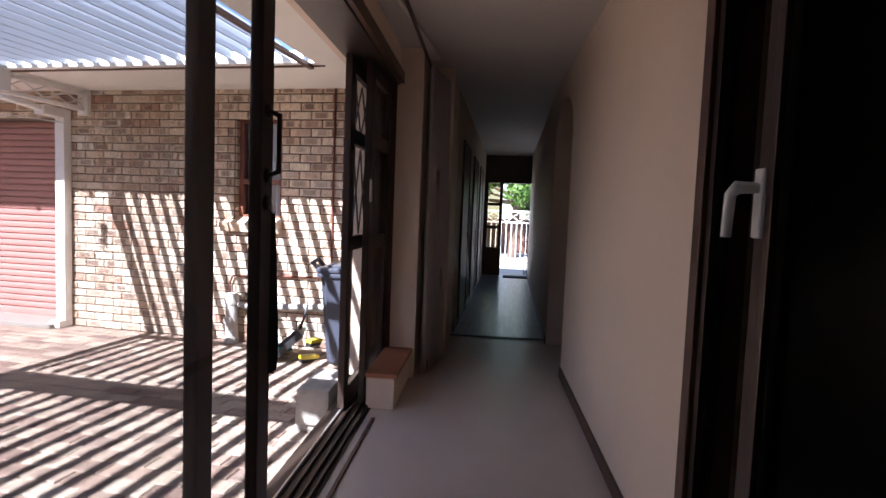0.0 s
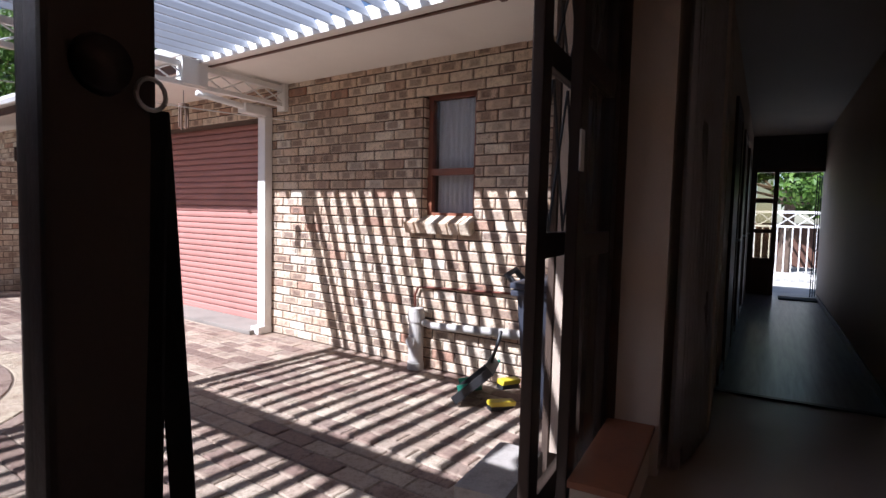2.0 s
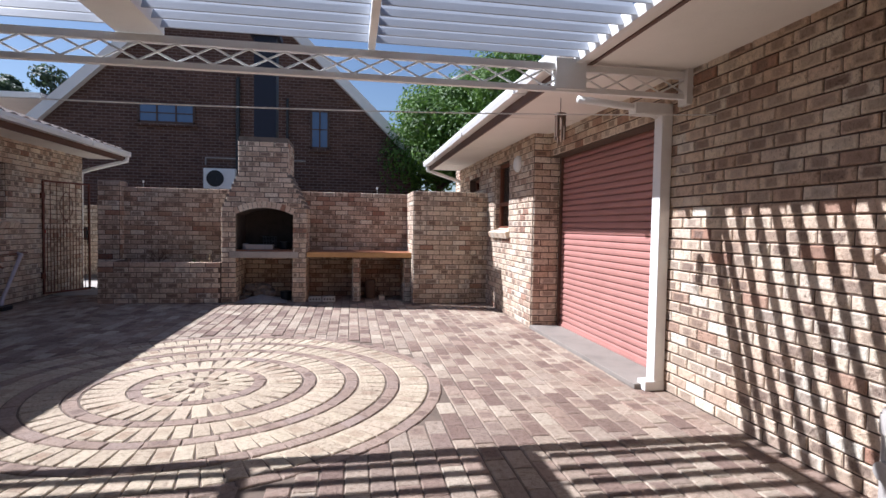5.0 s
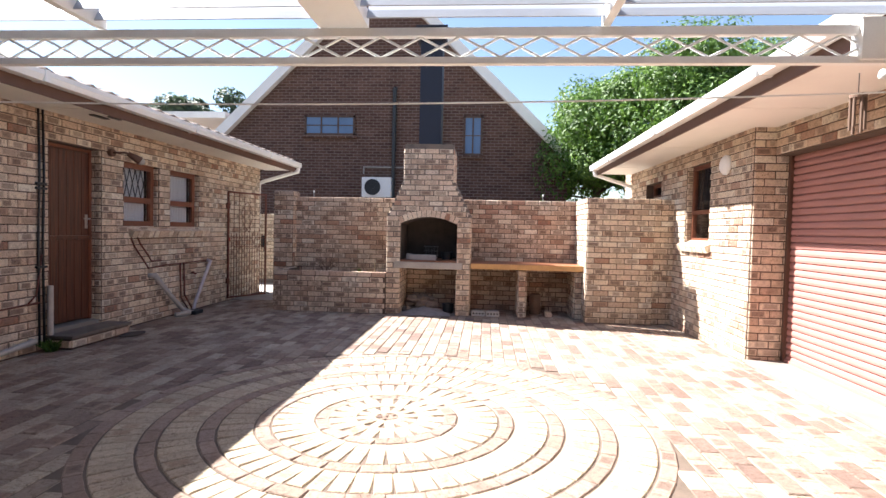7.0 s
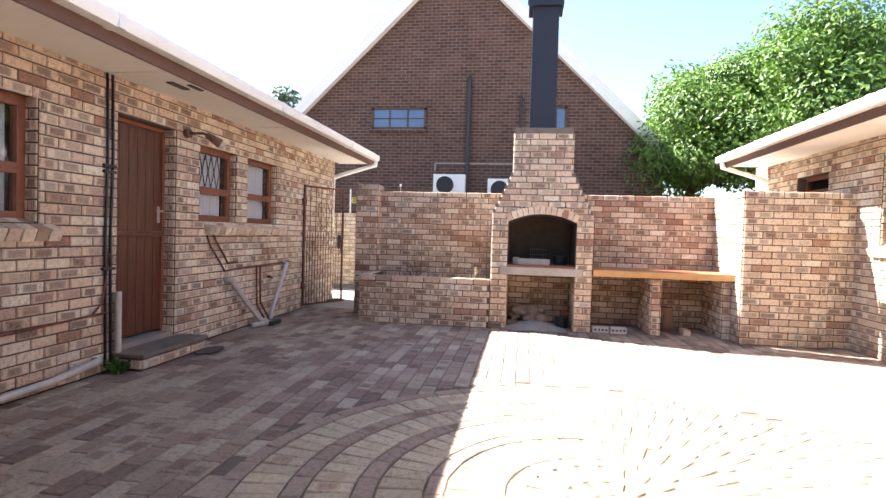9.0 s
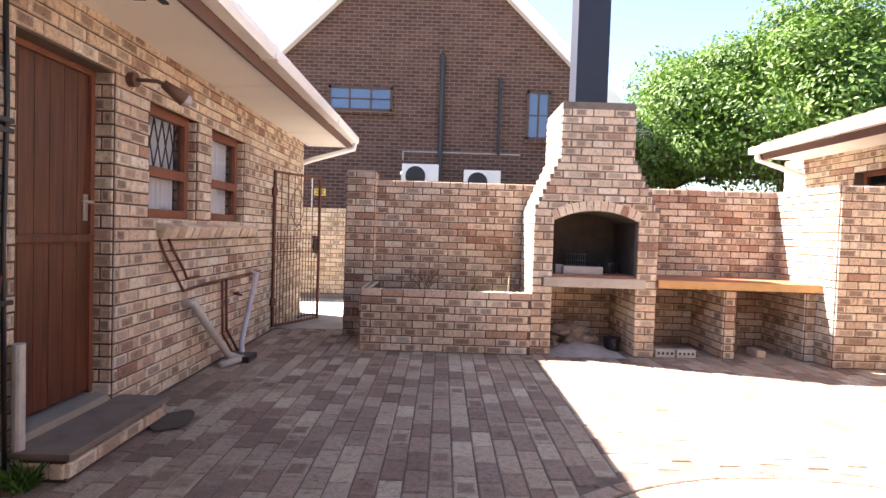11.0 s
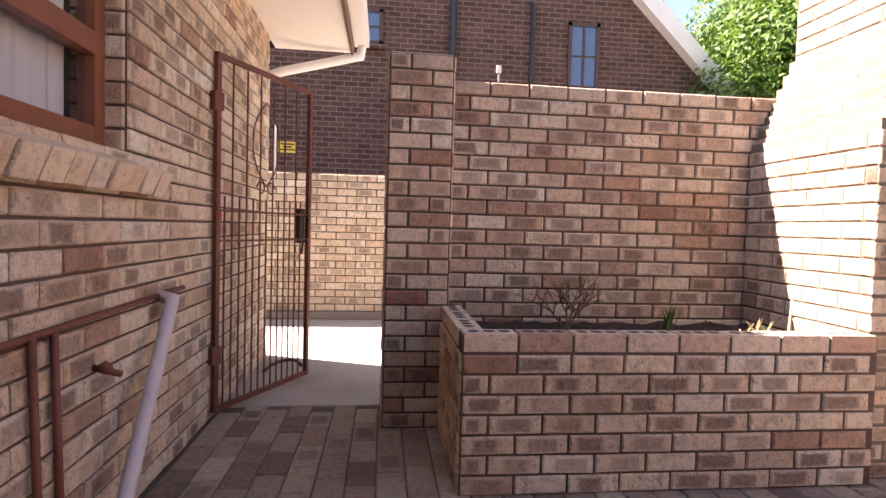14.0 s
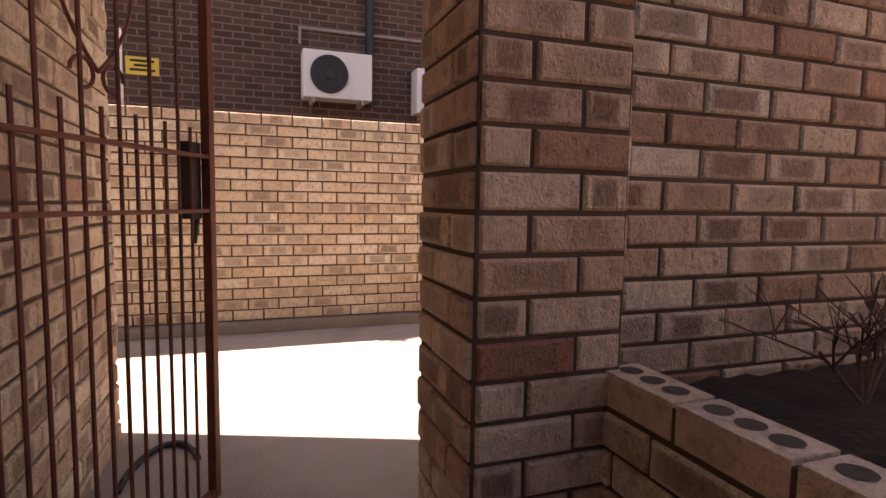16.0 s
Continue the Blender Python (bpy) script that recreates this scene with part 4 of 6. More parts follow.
# ---- barbecue ----
def barbecue():
    root = thing("barbecue", "built-in tan brick barbecue with arched fire opening and steel flue", "barbecue")
    y0, y1, cy = 0.958, 2.35, 1.654
    h0, h1 = 1.19, 2.12
    spring, rise = 1.50, 0.115
    half = (h1 - h0) / 2
    R = (half * half + rise * rise) / (2 * rise)
    arch = lambda y: spring + math.sqrt(max(0, R * R - (y - cy) ** 2)) - (R - rise)
    shoulder, neck_z, topz = 1.54, 2.14, 2.80
    n0, n1 = 1.225, 2.05

    def span(z):
        if z < shoulder:
            return y0, y1
        f = min(1, (z - shoulder) / (neck_z - shoulder))
        f = math.floor(f * 7.01) / 7
        return y0 + (n0 - y0) * f, y1 + (n1 - y1) * f
    bm = bmesh.new()
    for a, b in ((y0 + 0.01, h0 - 0.008), (h1 + 0.008, y1 - 0.01)):
        box(bm, BX + 0.002, FX - 0.004, a, b, 0, 0.765)
        box(bm, BX + 0.002, FX - 0.004, a, b, 0.875, spring)
    box(bm, BX + 0.002, FX - 0.004, y0 + 0.01, y0 + 0.128, 0.765, 0.875)
    box(bm, BX + 0.002, FX - 0.004, y1 - 0.128, y1 - 0.01, 0.765, 0.875)
    zs = np.arange(spring, topz, COURSE)
    for zc in zs:
        a, b = span(zc + 0.04)
        top_z = min(topz, zc + COURSE)
        if zc < spring + rise + 0.10:
            # pieces either side of the vault
            for p, q in ((a + 0.01, cy - half - 0.002), (cy + half + 0.002, b - 0.01)):
                box(bm, BX + 0.002, FX - 0.004, p, q, zc, top_z)
        else:
            box(bm, BX + 0.002, FX - 0.004, a + 0.01, b - 0.01, zc, top_z)
    part("chimney_core", bm, M_PALE_MORTAR, root)["kind"] = "stuff"
    # the vault
    bm = bmesh.new()
    ys = np.linspace(h0, h1, 15)
    for a, b in zip(ys, ys[1:]):
        f = [bm.verts.new((x, y, z)) for x in (BX + 0.1, FX - 0.004) for y, z in ((a, arch(a)), (b, arch(b)), (b, spring + rise + 0.13), (a, spring + rise + 0.13))]
        for q in ((0, 1, 5, 4), (4, 5, 6, 7)):
            bm.faces.new([f[i] for i in q])
    bmesh.ops.remove_doubles(bm, verts=bm.verts[:], dist=1e-4)
    part("vault", bm, M_SOOT_OR_HOLE, root, "soot-blackened vault")
    part("fire_back", boxes((BX + 0.002, BX + 0.03, h0 - 0.01, h1 + 0.01, 0.87, 1.75)), M_SOOT_OR_HOLE, root, "soot-blackened back wall")
    for p in (h0 - 0.012, h1 + 0.002):
        part("fire_lining", boxes((BX + 0.03, FX - 0.12, p, p + 0.01, 0.875, spring + 0.02)), M_SOOT_OR_HOLE, root, "soot-blackened side")
    # face bricks
    ch = []
    for k in range(int(topz / COURSE)):
        zc = k * COURSE + COURSE / 2
        a, b = span(zc)
        spans = [(a, b)]
        slab = 0.75 < zc < 0.885
        if zc < 0.80 or (zc > 0.86 and zc < spring):
            spans = [(a, h0), (h1, b)]
        elif zc < spring + rise + 0.125:
            dz = zc + 0.03
            out = R + 0.115
            dy = out * out - (dz - spring + R - rise) ** 2
            if dy > 0:
                e = min(math.sqrt(dy), half + 0.11)
                spans = [(a, cy - e), (cy + e, b)]
        if slab:
            spans = [(a, y0 + 0.128), (y1 - 0.128, b)]
        for p, q in spans:
            u = math.floor(p / STRETCH) * STRETCH - (STRETCH / 2 if k % 2 else 0)
            u = p - (STRETCH / 2 if k % 2 else 0)
            while u < q - 0.02:
                s, t = max(p, u), min(q, u + STRETCH)
                if t - s > 0.03:
                    m = Matrix.Translation((FX + rng.uniform(-.003, .003), (s + t) / 2, zc)) @ Matrix.Rotation(radians(-90), 4, "Z")
                    ch.append((m, t - s - JOINT, COURSE - JOINT, 0.03))
                u += STRETCH
        # sides, stepping in with the shoulders
        for yy, ang in ((a, 180), (b, 0)):
            u = BX + 0.01 + (STRETCH / 2 if k % 2 else 0) - STRETCH / 2
            while u < FX - 0.02:
                s, t = max(BX + 0.005, u), min(FX - 0.002, u + STRETCH)
                if t - s > 0.03:
                    ch.append((Matrix.Translation(((s + t) / 2, yy, zc)) @ Matrix.Rotation(radians(ang), 4, "Z"), t - s - JOINT, COURSE - JOINT, 0.06))
                u += STRETCH
        if zc < 0.8:
            for yy, ang in ((h0, 0), (h1, 180)):
                u = BX + 0.01
                while u < FX - 0.02:
                    s, t = u, min(FX - 0.002, u + STRETCH)
                    ch.append((Matrix.Translation(((s + t) / 2, yy, zc)) @ Matrix.Rotation(radians(ang), 4, "Z"), t - s - JOINT, COURSE - JOINT, 0.03))
                    u += STRETCH
    lay(root, ch, M_BRICK, near=lambda p: True, limit=280)
    # arch ring of bricks on end
    nb = 13
    half_ang = math.asin((half + 0.0) / R)
    for i in range(nb):
        t = -half_ang + (i + 0.5) * 2 * half_ang / nb
        cz = spring - (R - rise)
        w = 2 * half_ang * (R + 0.055) / nb - 0.008
        bm = bmesh.new()
        box(bm, -0.06, 0.006, -w / 2, w / 2, 0.002, 0.112, bevel=0.004)
        bm.transform(Matrix.Translation((FX, cy, cz)) @ Matrix.Rotation(-t, 4, "X") @ Matrix.Translation((0, 0, R)))
        part("arch_brick", bm, M_BRICK, root)
    part("fire_slab", boxes((BX + 0.005, FX + 0.025, y0 + 0.13, y1 - 0.13, 0.765, 0.872), bevel=0.008), M_ALLEY, root, "grey concrete slab")
    part("hearth_tile", boxes((BX + 0.03, FX - 0.03, h0, h1, 0.873, 0.90), bevel=0.004), M_TERRA, root, "red clay hearth tiles")
    part("cap", boxes((BX + 0.03, FX - 0.02, n0 + 0.02, n1 - 0.02, topz - 0.02, topz + 0.012)), M_PALE_MORTAR, root)
    fl = part("flue", boxes((-10.92, -10.58, 1.43, 1.80, topz, 4.6), bevel=0.006), M_NAVY, root, "dark painted square steel flue")
    part("cowl", boxes((-10.98, -10.52, 1.37, 1.86, 4.58, 4.66), (-10.9, -10.6, 1.45, 1.78, 4.66, 4.78), (-11.0, -10.5, 1.35, 1.88, 4.78, 4.81), bevel=0.004), M_NAVY, fl)
    return root


barbecue()
counter = thing("counter", "long timber-edged counter on brick legs beside the barbecue", "counter")
part("counter_top", boxes((BX + 0.004, FX + 0.0, 2.36, BY - 0.004, 0.80, 0.875), bevel=0.006), M_TERRA, counter, "red tiled counter top")
part("counter_edge", boxes((FX + 0.001, FX + 0.03, 2.36, BY - 0.004, 0.785, 0.872), bevel=0.006), M_OCHRE, counter, "ochre timber edge")
for y0, y1 in ((3.15, 3.27), (4.06, 4.17)):
    leg = part("leg", boxes((BX + 0.02, FX - 0.06, y0, y1, 0, 0.8)), M_MORTAR, counter)
    lay(leg, wall_bricks((FX - 0.06, y0, 0), 90, y1 - y0, 0.79) + wall_bricks((BX + 0.02, y0, 0), 0, FX - BX - 0.08, 0.79) + wall_bricks((FX - 0.06, y1, 0), 180, FX - BX - 0.08, 0.79), M_BRICK)

# ---- neighbour's house ----
def neighbour():
    NX = -17.4
    root = thing("neighbour_house", "tall dark-brown brick gable house with white barge boards", "house")
    ap = (-0.58, 8.78)
    bm = bmesh.new()
    prof = [(-6.2, 0), (-6.2, 3.32), ap, (4.9, 3.45), (4.9, 0)]
    f = [[bm.verts.new((x, y, z)) for y, z in prof] for x in (NX, NX - 9)]
    bm.faces.new(f[0])
    bm.faces.new(f[1][::-1])
    for i in range(5):
        j = (i + 1) % 5
        bm.faces.new((f[0][i], f[1][i], f[1][j], f[0][j]))
    bmesh.ops.recalc_face_normals(bm, faces=bm.faces[:])
    part("wall", bm, M_NEIGHBOUR, root)
    for ya, za in ((-6.5, 3.03), (5.2, 3.16)):
        bm = bmesh.new()
        d = Vector((0, ap[0] - ya, ap[1] - za))
        sweep(bm, [(-0.12, -0.05), (0.12, -0.05), (0.12, 0.22), (-0.12, 0.22)], (NX + 0.1, ya, za), (NX + 0.1, ap[0], ap[1]))
        part("barge_board", bm, M_WHITE, root, "white barge board")
        bm = bmesh.new()
        nrm = Vector((0, -d.z, d.y)).normalized() * (1 if ya < 0 else -1)
        vs = [bm.verts.new(Vector((x, y, z)) + nrm * 0.24) for x, y, z in ((NX - 0.02, ya, za), (NX - 9, ya, za), (NX - 9, *ap), (NX - 0.02, *ap))]
        bm.faces.new(vs)
        bmesh.ops.solidify(bm, geom=bm.faces[:], thickness=0.08)
        part("roof", bm, M_TILE, root)

    def win(y0, y1, z0, z1, cols, dark=0.0):
        w = part("window", boxes((NX, NX + 0.05, y0, y0 + 0.06, z0, z1), (NX, NX + 0.05, y1 - 0.06, y1, z0, z1), (NX, NX + 0.05, y0, y1, z0, z0 + 0.06), (NX, NX + 0.05, y0, y1, z1 - 0.06, z1),
                                  *[(NX, NX + 0.045, y0 + (y1 - y0) * i / cols - 0.02, y0 + (y1 - y0) * i / cols + 0.02, z0, z1) for i in range(1, cols)],
                                  (NX, NX + 0.04, y0, y1, (z0 + z1) / 2 - 0.012, (z0 + z1) / 2 + 0.012)), M_WOOD, root)
        for i in range(cols):
            a, b = y0 + (y1 - y0) * i / cols, y0 + (y1 - y0) * (i + 1) / cols
            part("pane", boxes((NX + 0.004, NX + 0.02, a + 0.02, b - 0.02, z0 + 0.05, z1 - 0.05)), M_PANE_FAR, w)
        part("sill", boxes((NX, NX + 0.09, y0 - 0.05, y1 + 0.05, z0 - 0.08, z0), bevel=0.01), M_NEIGHBOUR, w)
    win(-2.88, -1.35, 4.15, 4.74, 3)
    win(1.87, 2.43, 3.60, 4.75, 2)
    for y, z0, z1, r in ((-0.17, 2.3, 5.5, 0.055), (1.22, 3.2, 4.98, 0.035)):
        bm = bmesh.new()
        tube(bm, [(NX + 0.07, y, z0), (NX + 0.07, y, z1), (NX + 0.0, y, z1 + 0.05)], r)
        part("soil_pipe", bm, M_BLACK, root, "black wall pipe")
    bm = bmesh.new()
    tube(bm, [(NX + 0.05, -1.06, 3.02), (NX + 0.05, -1.06, 3.22), (NX + 0.05, 1.75, 3.22)], 0.02, 6)
    part("conduit", bm, M_STONE, root)
    part("side_roof", boxes((NX - 4, NX - 0.5, -8.2, -5.6, 4.75, 4.95), bevel=0.02), M_WHITE, root, "white fascia of a lower side roof")
    for y0, z0 in ((-1.05, 2.32), (0.41, 2.22)):
        ac = thing("air_conditioner", "white outdoor air-conditioning unit on the neighbour's wall", "air conditioner", group="air conditioners on the gable")
        part("casing", boxes((NX + 0.04, NX + 0.34, y0, y0 + 0.86, z0, z0 + 0.58), bevel=0.015), M_WHITE, ac)
        bm = bmesh.new()
        bmesh.ops.create_cone(bm, cap_ends=True, segments=28, radius1=0.235, radius2=0.235, depth=0.03, matrix=Matrix.Translation((NX + 0.345, y0 + 0.32, z0 + 0.29)) @ Matrix.Rotation(radians(90), 4, "Y"))
        part("fan_opening", bm, M_BLACK, ac)
        bm = bmesh.new()
        for r in (0.07, 0.11, 0.15, 0.19, 0.23):
            pts = [(NX + 0.366, y0 + 0.32 + r * math.cos(a), z0 + 0.29 + r * math.sin(a)) for a in np.linspace(0, 2 * math.pi, 25)]
            for p, q in zip(pts, pts[1:]):
                rod(bm, p, q, 0.004, 4)
        bmesh.ops.create_cone(bm, cap_ends=True, segments=14, radius1=0.05, radius2=0.05, depth=0.012, matrix=Matrix.Translation((NX + 0.37, y0 + 0.32, z0 + 0.29)) @ Matrix.Rotation(radians(90), 4, "Y"))
        part("grille", bm, M_BLACK, ac)
        part("bracket", boxes((NX, NX + 0.36, y0 + 0.1, y0 + 0.14, z0 - 0.06, z0), (NX, NX + 0.36, y0 + 0.72, y0 + 0.76, z0 - 0.06, z0)), M_STONE, ac)


M_PANE_FAR = plain("far_window_glass", (0.10, 0.16, 0.28), 0.08, var=0.2, scale=1)
neighbour()


# ---- trees ----
def tree(name, label, at, height, crown, mat, leaves, size, seed, trunk_r=0.16, blobs=26):
    r = random.Random(seed)
    root = thing(name, label, "tree", at=Matrix.Translation(at))
    bm = bmesh.new()
    base = height - crown[2] * 1.1
    rod(bm, (0, 0, 0), (0.1, 0.05, base), trunk_r, 10, trunk_r * 0.7)
    tips = []
    for i in range(blobs):
        a, e = r.uniform(0, 2 * math.pi), r.uniform(-0.5, 1.0)
        k = r.uniform(0.55, 0.92)
        p = Vector((crown[0] * k * math.cos(a) * math.sqrt(1 - min(1, e * e) * 0.75), crown[1] * k * math.sin(a) * math.sqrt(1 - min(1, e * e) * 0.75), height - crown[2] + crown[2] * e * k))
        tips.append(p)
        rod(bm, (0.1, 0.05, base * r.uniform(0.75, 1.0)), p, trunk_r * 0.3, 5, 0.015)
    part("trunk", bm, M_BARK, root)
    co, faces = [], []
    per = leaves // blobs
    for c in tips:
        br = r.uniform(0.24, 0.42) * min(crown)
        for _ in range(per):
            d = Vector((r.gauss(0, 1), r.gauss(0, 1), r.gauss(0, 1))).normalized()
            p = c + Vector((d.x * 1.15, d.y * 1.15, d.z * 0.85)) * br * (r.random() ** 0.35) * (1 + 0.25 * noise.noise(d * 2.3 + c))
            s = size * r.uniform(0.6, 1.25)
            n = (d + Vector((r.uniform(-.9, .9), r.uniform(-.9, .9), r.uniform(-.2, 1.1)))).normalized()
            t = n.orthogonal().normalized()
            t.rotate(Matrix.Rotation(r.uniform(0, 6.28), 3, n))
            u = n.cross(t)
            k = len(co)
            co += [tuple(p - t * s), tuple(p + u * s * 0.45 + n * s * 0.1), tuple(p + t * s), tuple(p - u * s * 0.45 + n * s * 0.1)]
            faces.append((k, k + 1, k + 2, k + 3))
    me = bpy.data.meshes.new("crown")
    me.from_pydata(co, [], faces)
    me.materials.append(mat)
    ob = new("crown", me)
    ob.parent = root
    ob["kind"] = "stuff"
    return root


tree("garden_tree", "round bright green leafy tree behind the wall", (-17.2, 7.9, 0), 6.75, (3.1, 3.7, 2.75), M_LEAF, 120000, 0.064, 5, blobs=80)
tree("garden_tree", "dense green tree beside the gable house", (-19.0, 6.0, 0), 5.0, (1.6, 2.0, 1.6), M_LEAF, 12000, 0.10, 6, blobs=22)
tree("far_tree", "hazy grey-green tree beyond the roofs", (-27, -13.4, 0), 8.0, (1.8, 3.0, 2.0), M_FAR_LEAF, 9000, 0.16, 8, blobs=24)
tree("far_tree", "hazy grey-green tree beyond the roofs", (-28.5, -12.2, 0), 8.0, (2.2, 3.2, 2.0), M_FAR_LEAF, 9000, 0.16, 9, blobs=24)

# ---- inside: sliding doors ----
def sliding_panel(name, label, u, v0, v1, stile_at, rails=(), bars=False, pane=True):
    """A bronze aluminium panel in the plane u, from v0 to v1, between the two tracks."""
    root = thing(name, label, "sliding door", group="sliding door panels", at=IN)
    t, d = 0.095, 0.042
    z0, z1 = ZF + 0.03, 2.345
    part("stile", boxes((u - d / 2, u + d / 2, v0, v0 + t, z0, z1), bevel=0.006), M_BRONZE, root)
    part("stile", boxes((u - d / 2, u + d / 2, v1 - t, v1, z0, z1), bevel=0.006), M_BRONZE, root)
    zs = [(z0, z0 + 0.11), *[(r - 0.045, r + 0.045) for r in rails], (z1 - 0.09, z1)]
    for a, b in zs:
        part("rail", boxes((u - d / 2 + 0.003, u + d / 2 - 0.003, v0 + t, v1 - t, a, b), bevel=0.005), M_BRONZE, root)
    for (_, a), (b, _) in zip(zs, zs[1:]):
        if pane:
            p = part("pane", boxes((u - 0.003, u + 0.003, v0 + t - 0.004, v1 - t + 0.004, a - 0.004, b + 0.004)), M_GLASS, root)
            p.visible_shadow = False
        if bars and a > 1.0:
            bm = bmesh.new()
            k = 3
            for i in range(k):
                p0, p1 = v0 + t + (v1 - v0 - 2 * t) * i / k, v0 + t + (v1 - v0 - 2 * t) * (i + 1) / k
                for s, e in (((p0, a), (p1, b)), ((p1, a), (p0, b))):
                    rod(bm, (u - 0.035, *s), (u - 0.035, *e), 0.006, 5)
            part("trellis", bm, M_BLACK, root, "black crossed burglar bars")
    return root


inner_panel = sliding_panel("sliding_door_panel", "dark bronze sliding glass door panel, slid open", -1.376, -2.55, -0.80, 1)
outer_panel = sliding_panel("sliding_door_panel", "dark bronze sliding glass door panel in the outer track", -1.475, -2.85, -1.00, 1)
sliding_panel("sliding_door_panel", "dark bronze door panel with trellis bars, shut", -1.475, 0.61, 1.385, 0, (1.22, 1.88), True)
sliding_panel("sliding_door_panel", "dark bronze door panel with a white lock plate", -1.376, 0.73, 1.385, 0, (1.22, 1.88), True)
lock = bpy.data.objects["sliding_door_panel.003"]
part("lock_plate", boxes((-1.356, -1.349, 0.715, 0.765, 1.48, 1.62), bevel=0.003), M_WHITE, lock, "white lock plate")
bm = bmesh.new()
tube(bm, [(-1.352, -0.85, 1.53), (-1.315, -0.85, 1.545), (-1.315, -0.85, 1.725), (-1.352, -0.85, 1.74)], 0.008)
for z in (1.53, 1.74, 1.44):
    bmesh.ops.create_cone(bm, cap_ends=True, segments=20, radius1=0.026, radius2=0.022, depth=0.01, matrix=Matrix.Translation((-1.350, -0.85, z)) @ Matrix.Rotation(radians(90), 4, "Y"))
part("door_pull", bm, M_BRONZE, inner_panel, "bronze bow handle and lock cylinder", True)
strap = thing("lanyard", "black webbing lanyard hanging from the door lock by a key", "lanyard", at=IN)
bm = bmesh.new()
pts = [(-1.352, -0.806, 1.41, 0.010), (-1.350, -0.800, 1.30, 0.012), (-1.348, -0.793, 1.15, 0.016), (-1.345, -0.785, 1.0, 0.016), (-1.345, -0.785, 0.90, 0.016), (-1.346, -0.795, 0.865, 0.016), (-1.350, -0.815, 0.86, 0.016), (-1.352, -0.82, 0.96, 0.016), (-1.353, -0.814, 1.15, 0.014), (-1.353, -0.806, 1.41, 0.010)]
prev = None
for u, v, z, w in pts:
    ring_v = [bm.verts.new((u - w / 2, v - 0.004, z)), bm.verts.new((u + w / 2, v + 0.010, z)), bm.verts.new((u + w / 2, v + 0.013, z)), bm.verts.new((u - w / 2, v - 0.001, z))]
    if prev:
        for i in range(4):
            bm.faces.new((prev[i], prev[(i + 1) % 4], ring_v[(i + 1) % 4], ring_v[i]))
    prev = ring_v
part("webbing", bm, M_STRAP, strap)
bm = bmesh.new()
pts = [(-1.345, -0.812 + 0.014 * math.cos(a), 1.422 + 0.014 * math.sin(a)) for a in np.linspace(0, 6.283, 15)]
for a, b in zip(pts, pts[1:]):
    rod(bm, a, b, 0.0022, 5)
part("key_ring", bm, M_STEEL, strap, "steel key ring")
frame_root = thing("sliding_door_frame", "dark bronze sliding door frame with floor tracks", "door frame", kind="structure", at=IN)
part("head", boxes((-1.53, -1.30, -2.9, 1.4, 2.35, 2.42), bevel=0.005), M_BRONZE, frame_root)
part("head_board", boxes((-1.31, -1.27, -2.9, 1.42, 2.36, 2.44), bevel=0.005), M_WOOD, frame_root)
part("jamb", boxes((-1.53, -1.32, 1.385, 1.41, ZF, 2.36), bevel=0.004), M_WOOD, frame_root)
part("jamb", boxes((-1.53, -1.32, -2.92, -2.86, ZF, 2.36), bevel=0.004), M_BRONZE, frame_root)
part("threshold", boxes((-1.56, -1.31, -2.9, 1.4, ZF - 0.03, ZF + 0.006), bevel=0.004), M_BRONZE, frame_root)
for u in (-1.475, -1.425, -1.376, -1.335):
    part("track", boxes((u - 0.006, u + 0.006, -2.9, 1.4, ZF + 0.006, ZF + 0.024), bevel=0.002), M_BRONZE if u > -1.45 else M_STEEL, frame_root)
part("inner_lip", boxes((-1.27, -1.25, -2.9, 0.56, ZF, ZF + 0.010), bevel=0.003), M_WOOD, frame_root)
bench = thing("brick_ledge", "plastered ledge with a red clay tile top beside the sliding door", "ledge", kind="structure", at=IN)
part("ledge_body", boxes((-1.345, -1.165, 0.72, 1.40, ZF, 0.385), bevel=0.01), M_CREAM, bench)
part("ledge_top", boxes((-1.35, -1.145, 0.70, 1.40, 0.385, 0.412), bevel=0.008), M_TERRA, bench)
plinth = thing("stone_plinth", "rough stone block at the foot of the door frame", "plinth", at=IN)
bm = boxes((-1.80, -1.57, 0.72, 1.2, 0.0, 0.05), (-1.79, -1.58, 0.70, 1.18, 0.05, 0.28), bevel=0.02)
for v in bm.verts:
    v.co += Vector((1, 1, 0.6)) * 0.008 * noise.noise(v.co * 18)
part("block", bm, M_STONE, plinth)

curtain = thing("curtain", "gathered off-white curtain beside the passage", "curtain", at=IN)
bm = bmesh.new()
vs = []
for i in range(71):
    f = i / 70
    v = 1.44 + 0.52 * f
    vs.append([bm.verts.new((-1.075 + 0.03 * math.sin(i * 0.9) * (0.7 + 0.3 * (1 - z / 2.5)) + 0.10 * f, v + 0.012 * math.sin(z * 3 + i), z)) for z in (ZF + 0.03, 0.9, 1.7, 2.5)])
for a, b in zip(vs, vs[1:]):
    for j in range(3):
        bm.faces.new((a[j], b[j], b[j + 1], a[j + 1]))
bmesh.ops.solidify(bm, geom=bm.faces[:], thickness=0.003)
part("drape", bm, M_CURTAIN, curtain, "", True)
part("curtain_rail", rod(bmesh.new(), (-1.10, -2.6, 2.535), (-1.10, 2.0, 2.535), 0.012, 8), M_WOOD, curtain, "dark curtain rod")

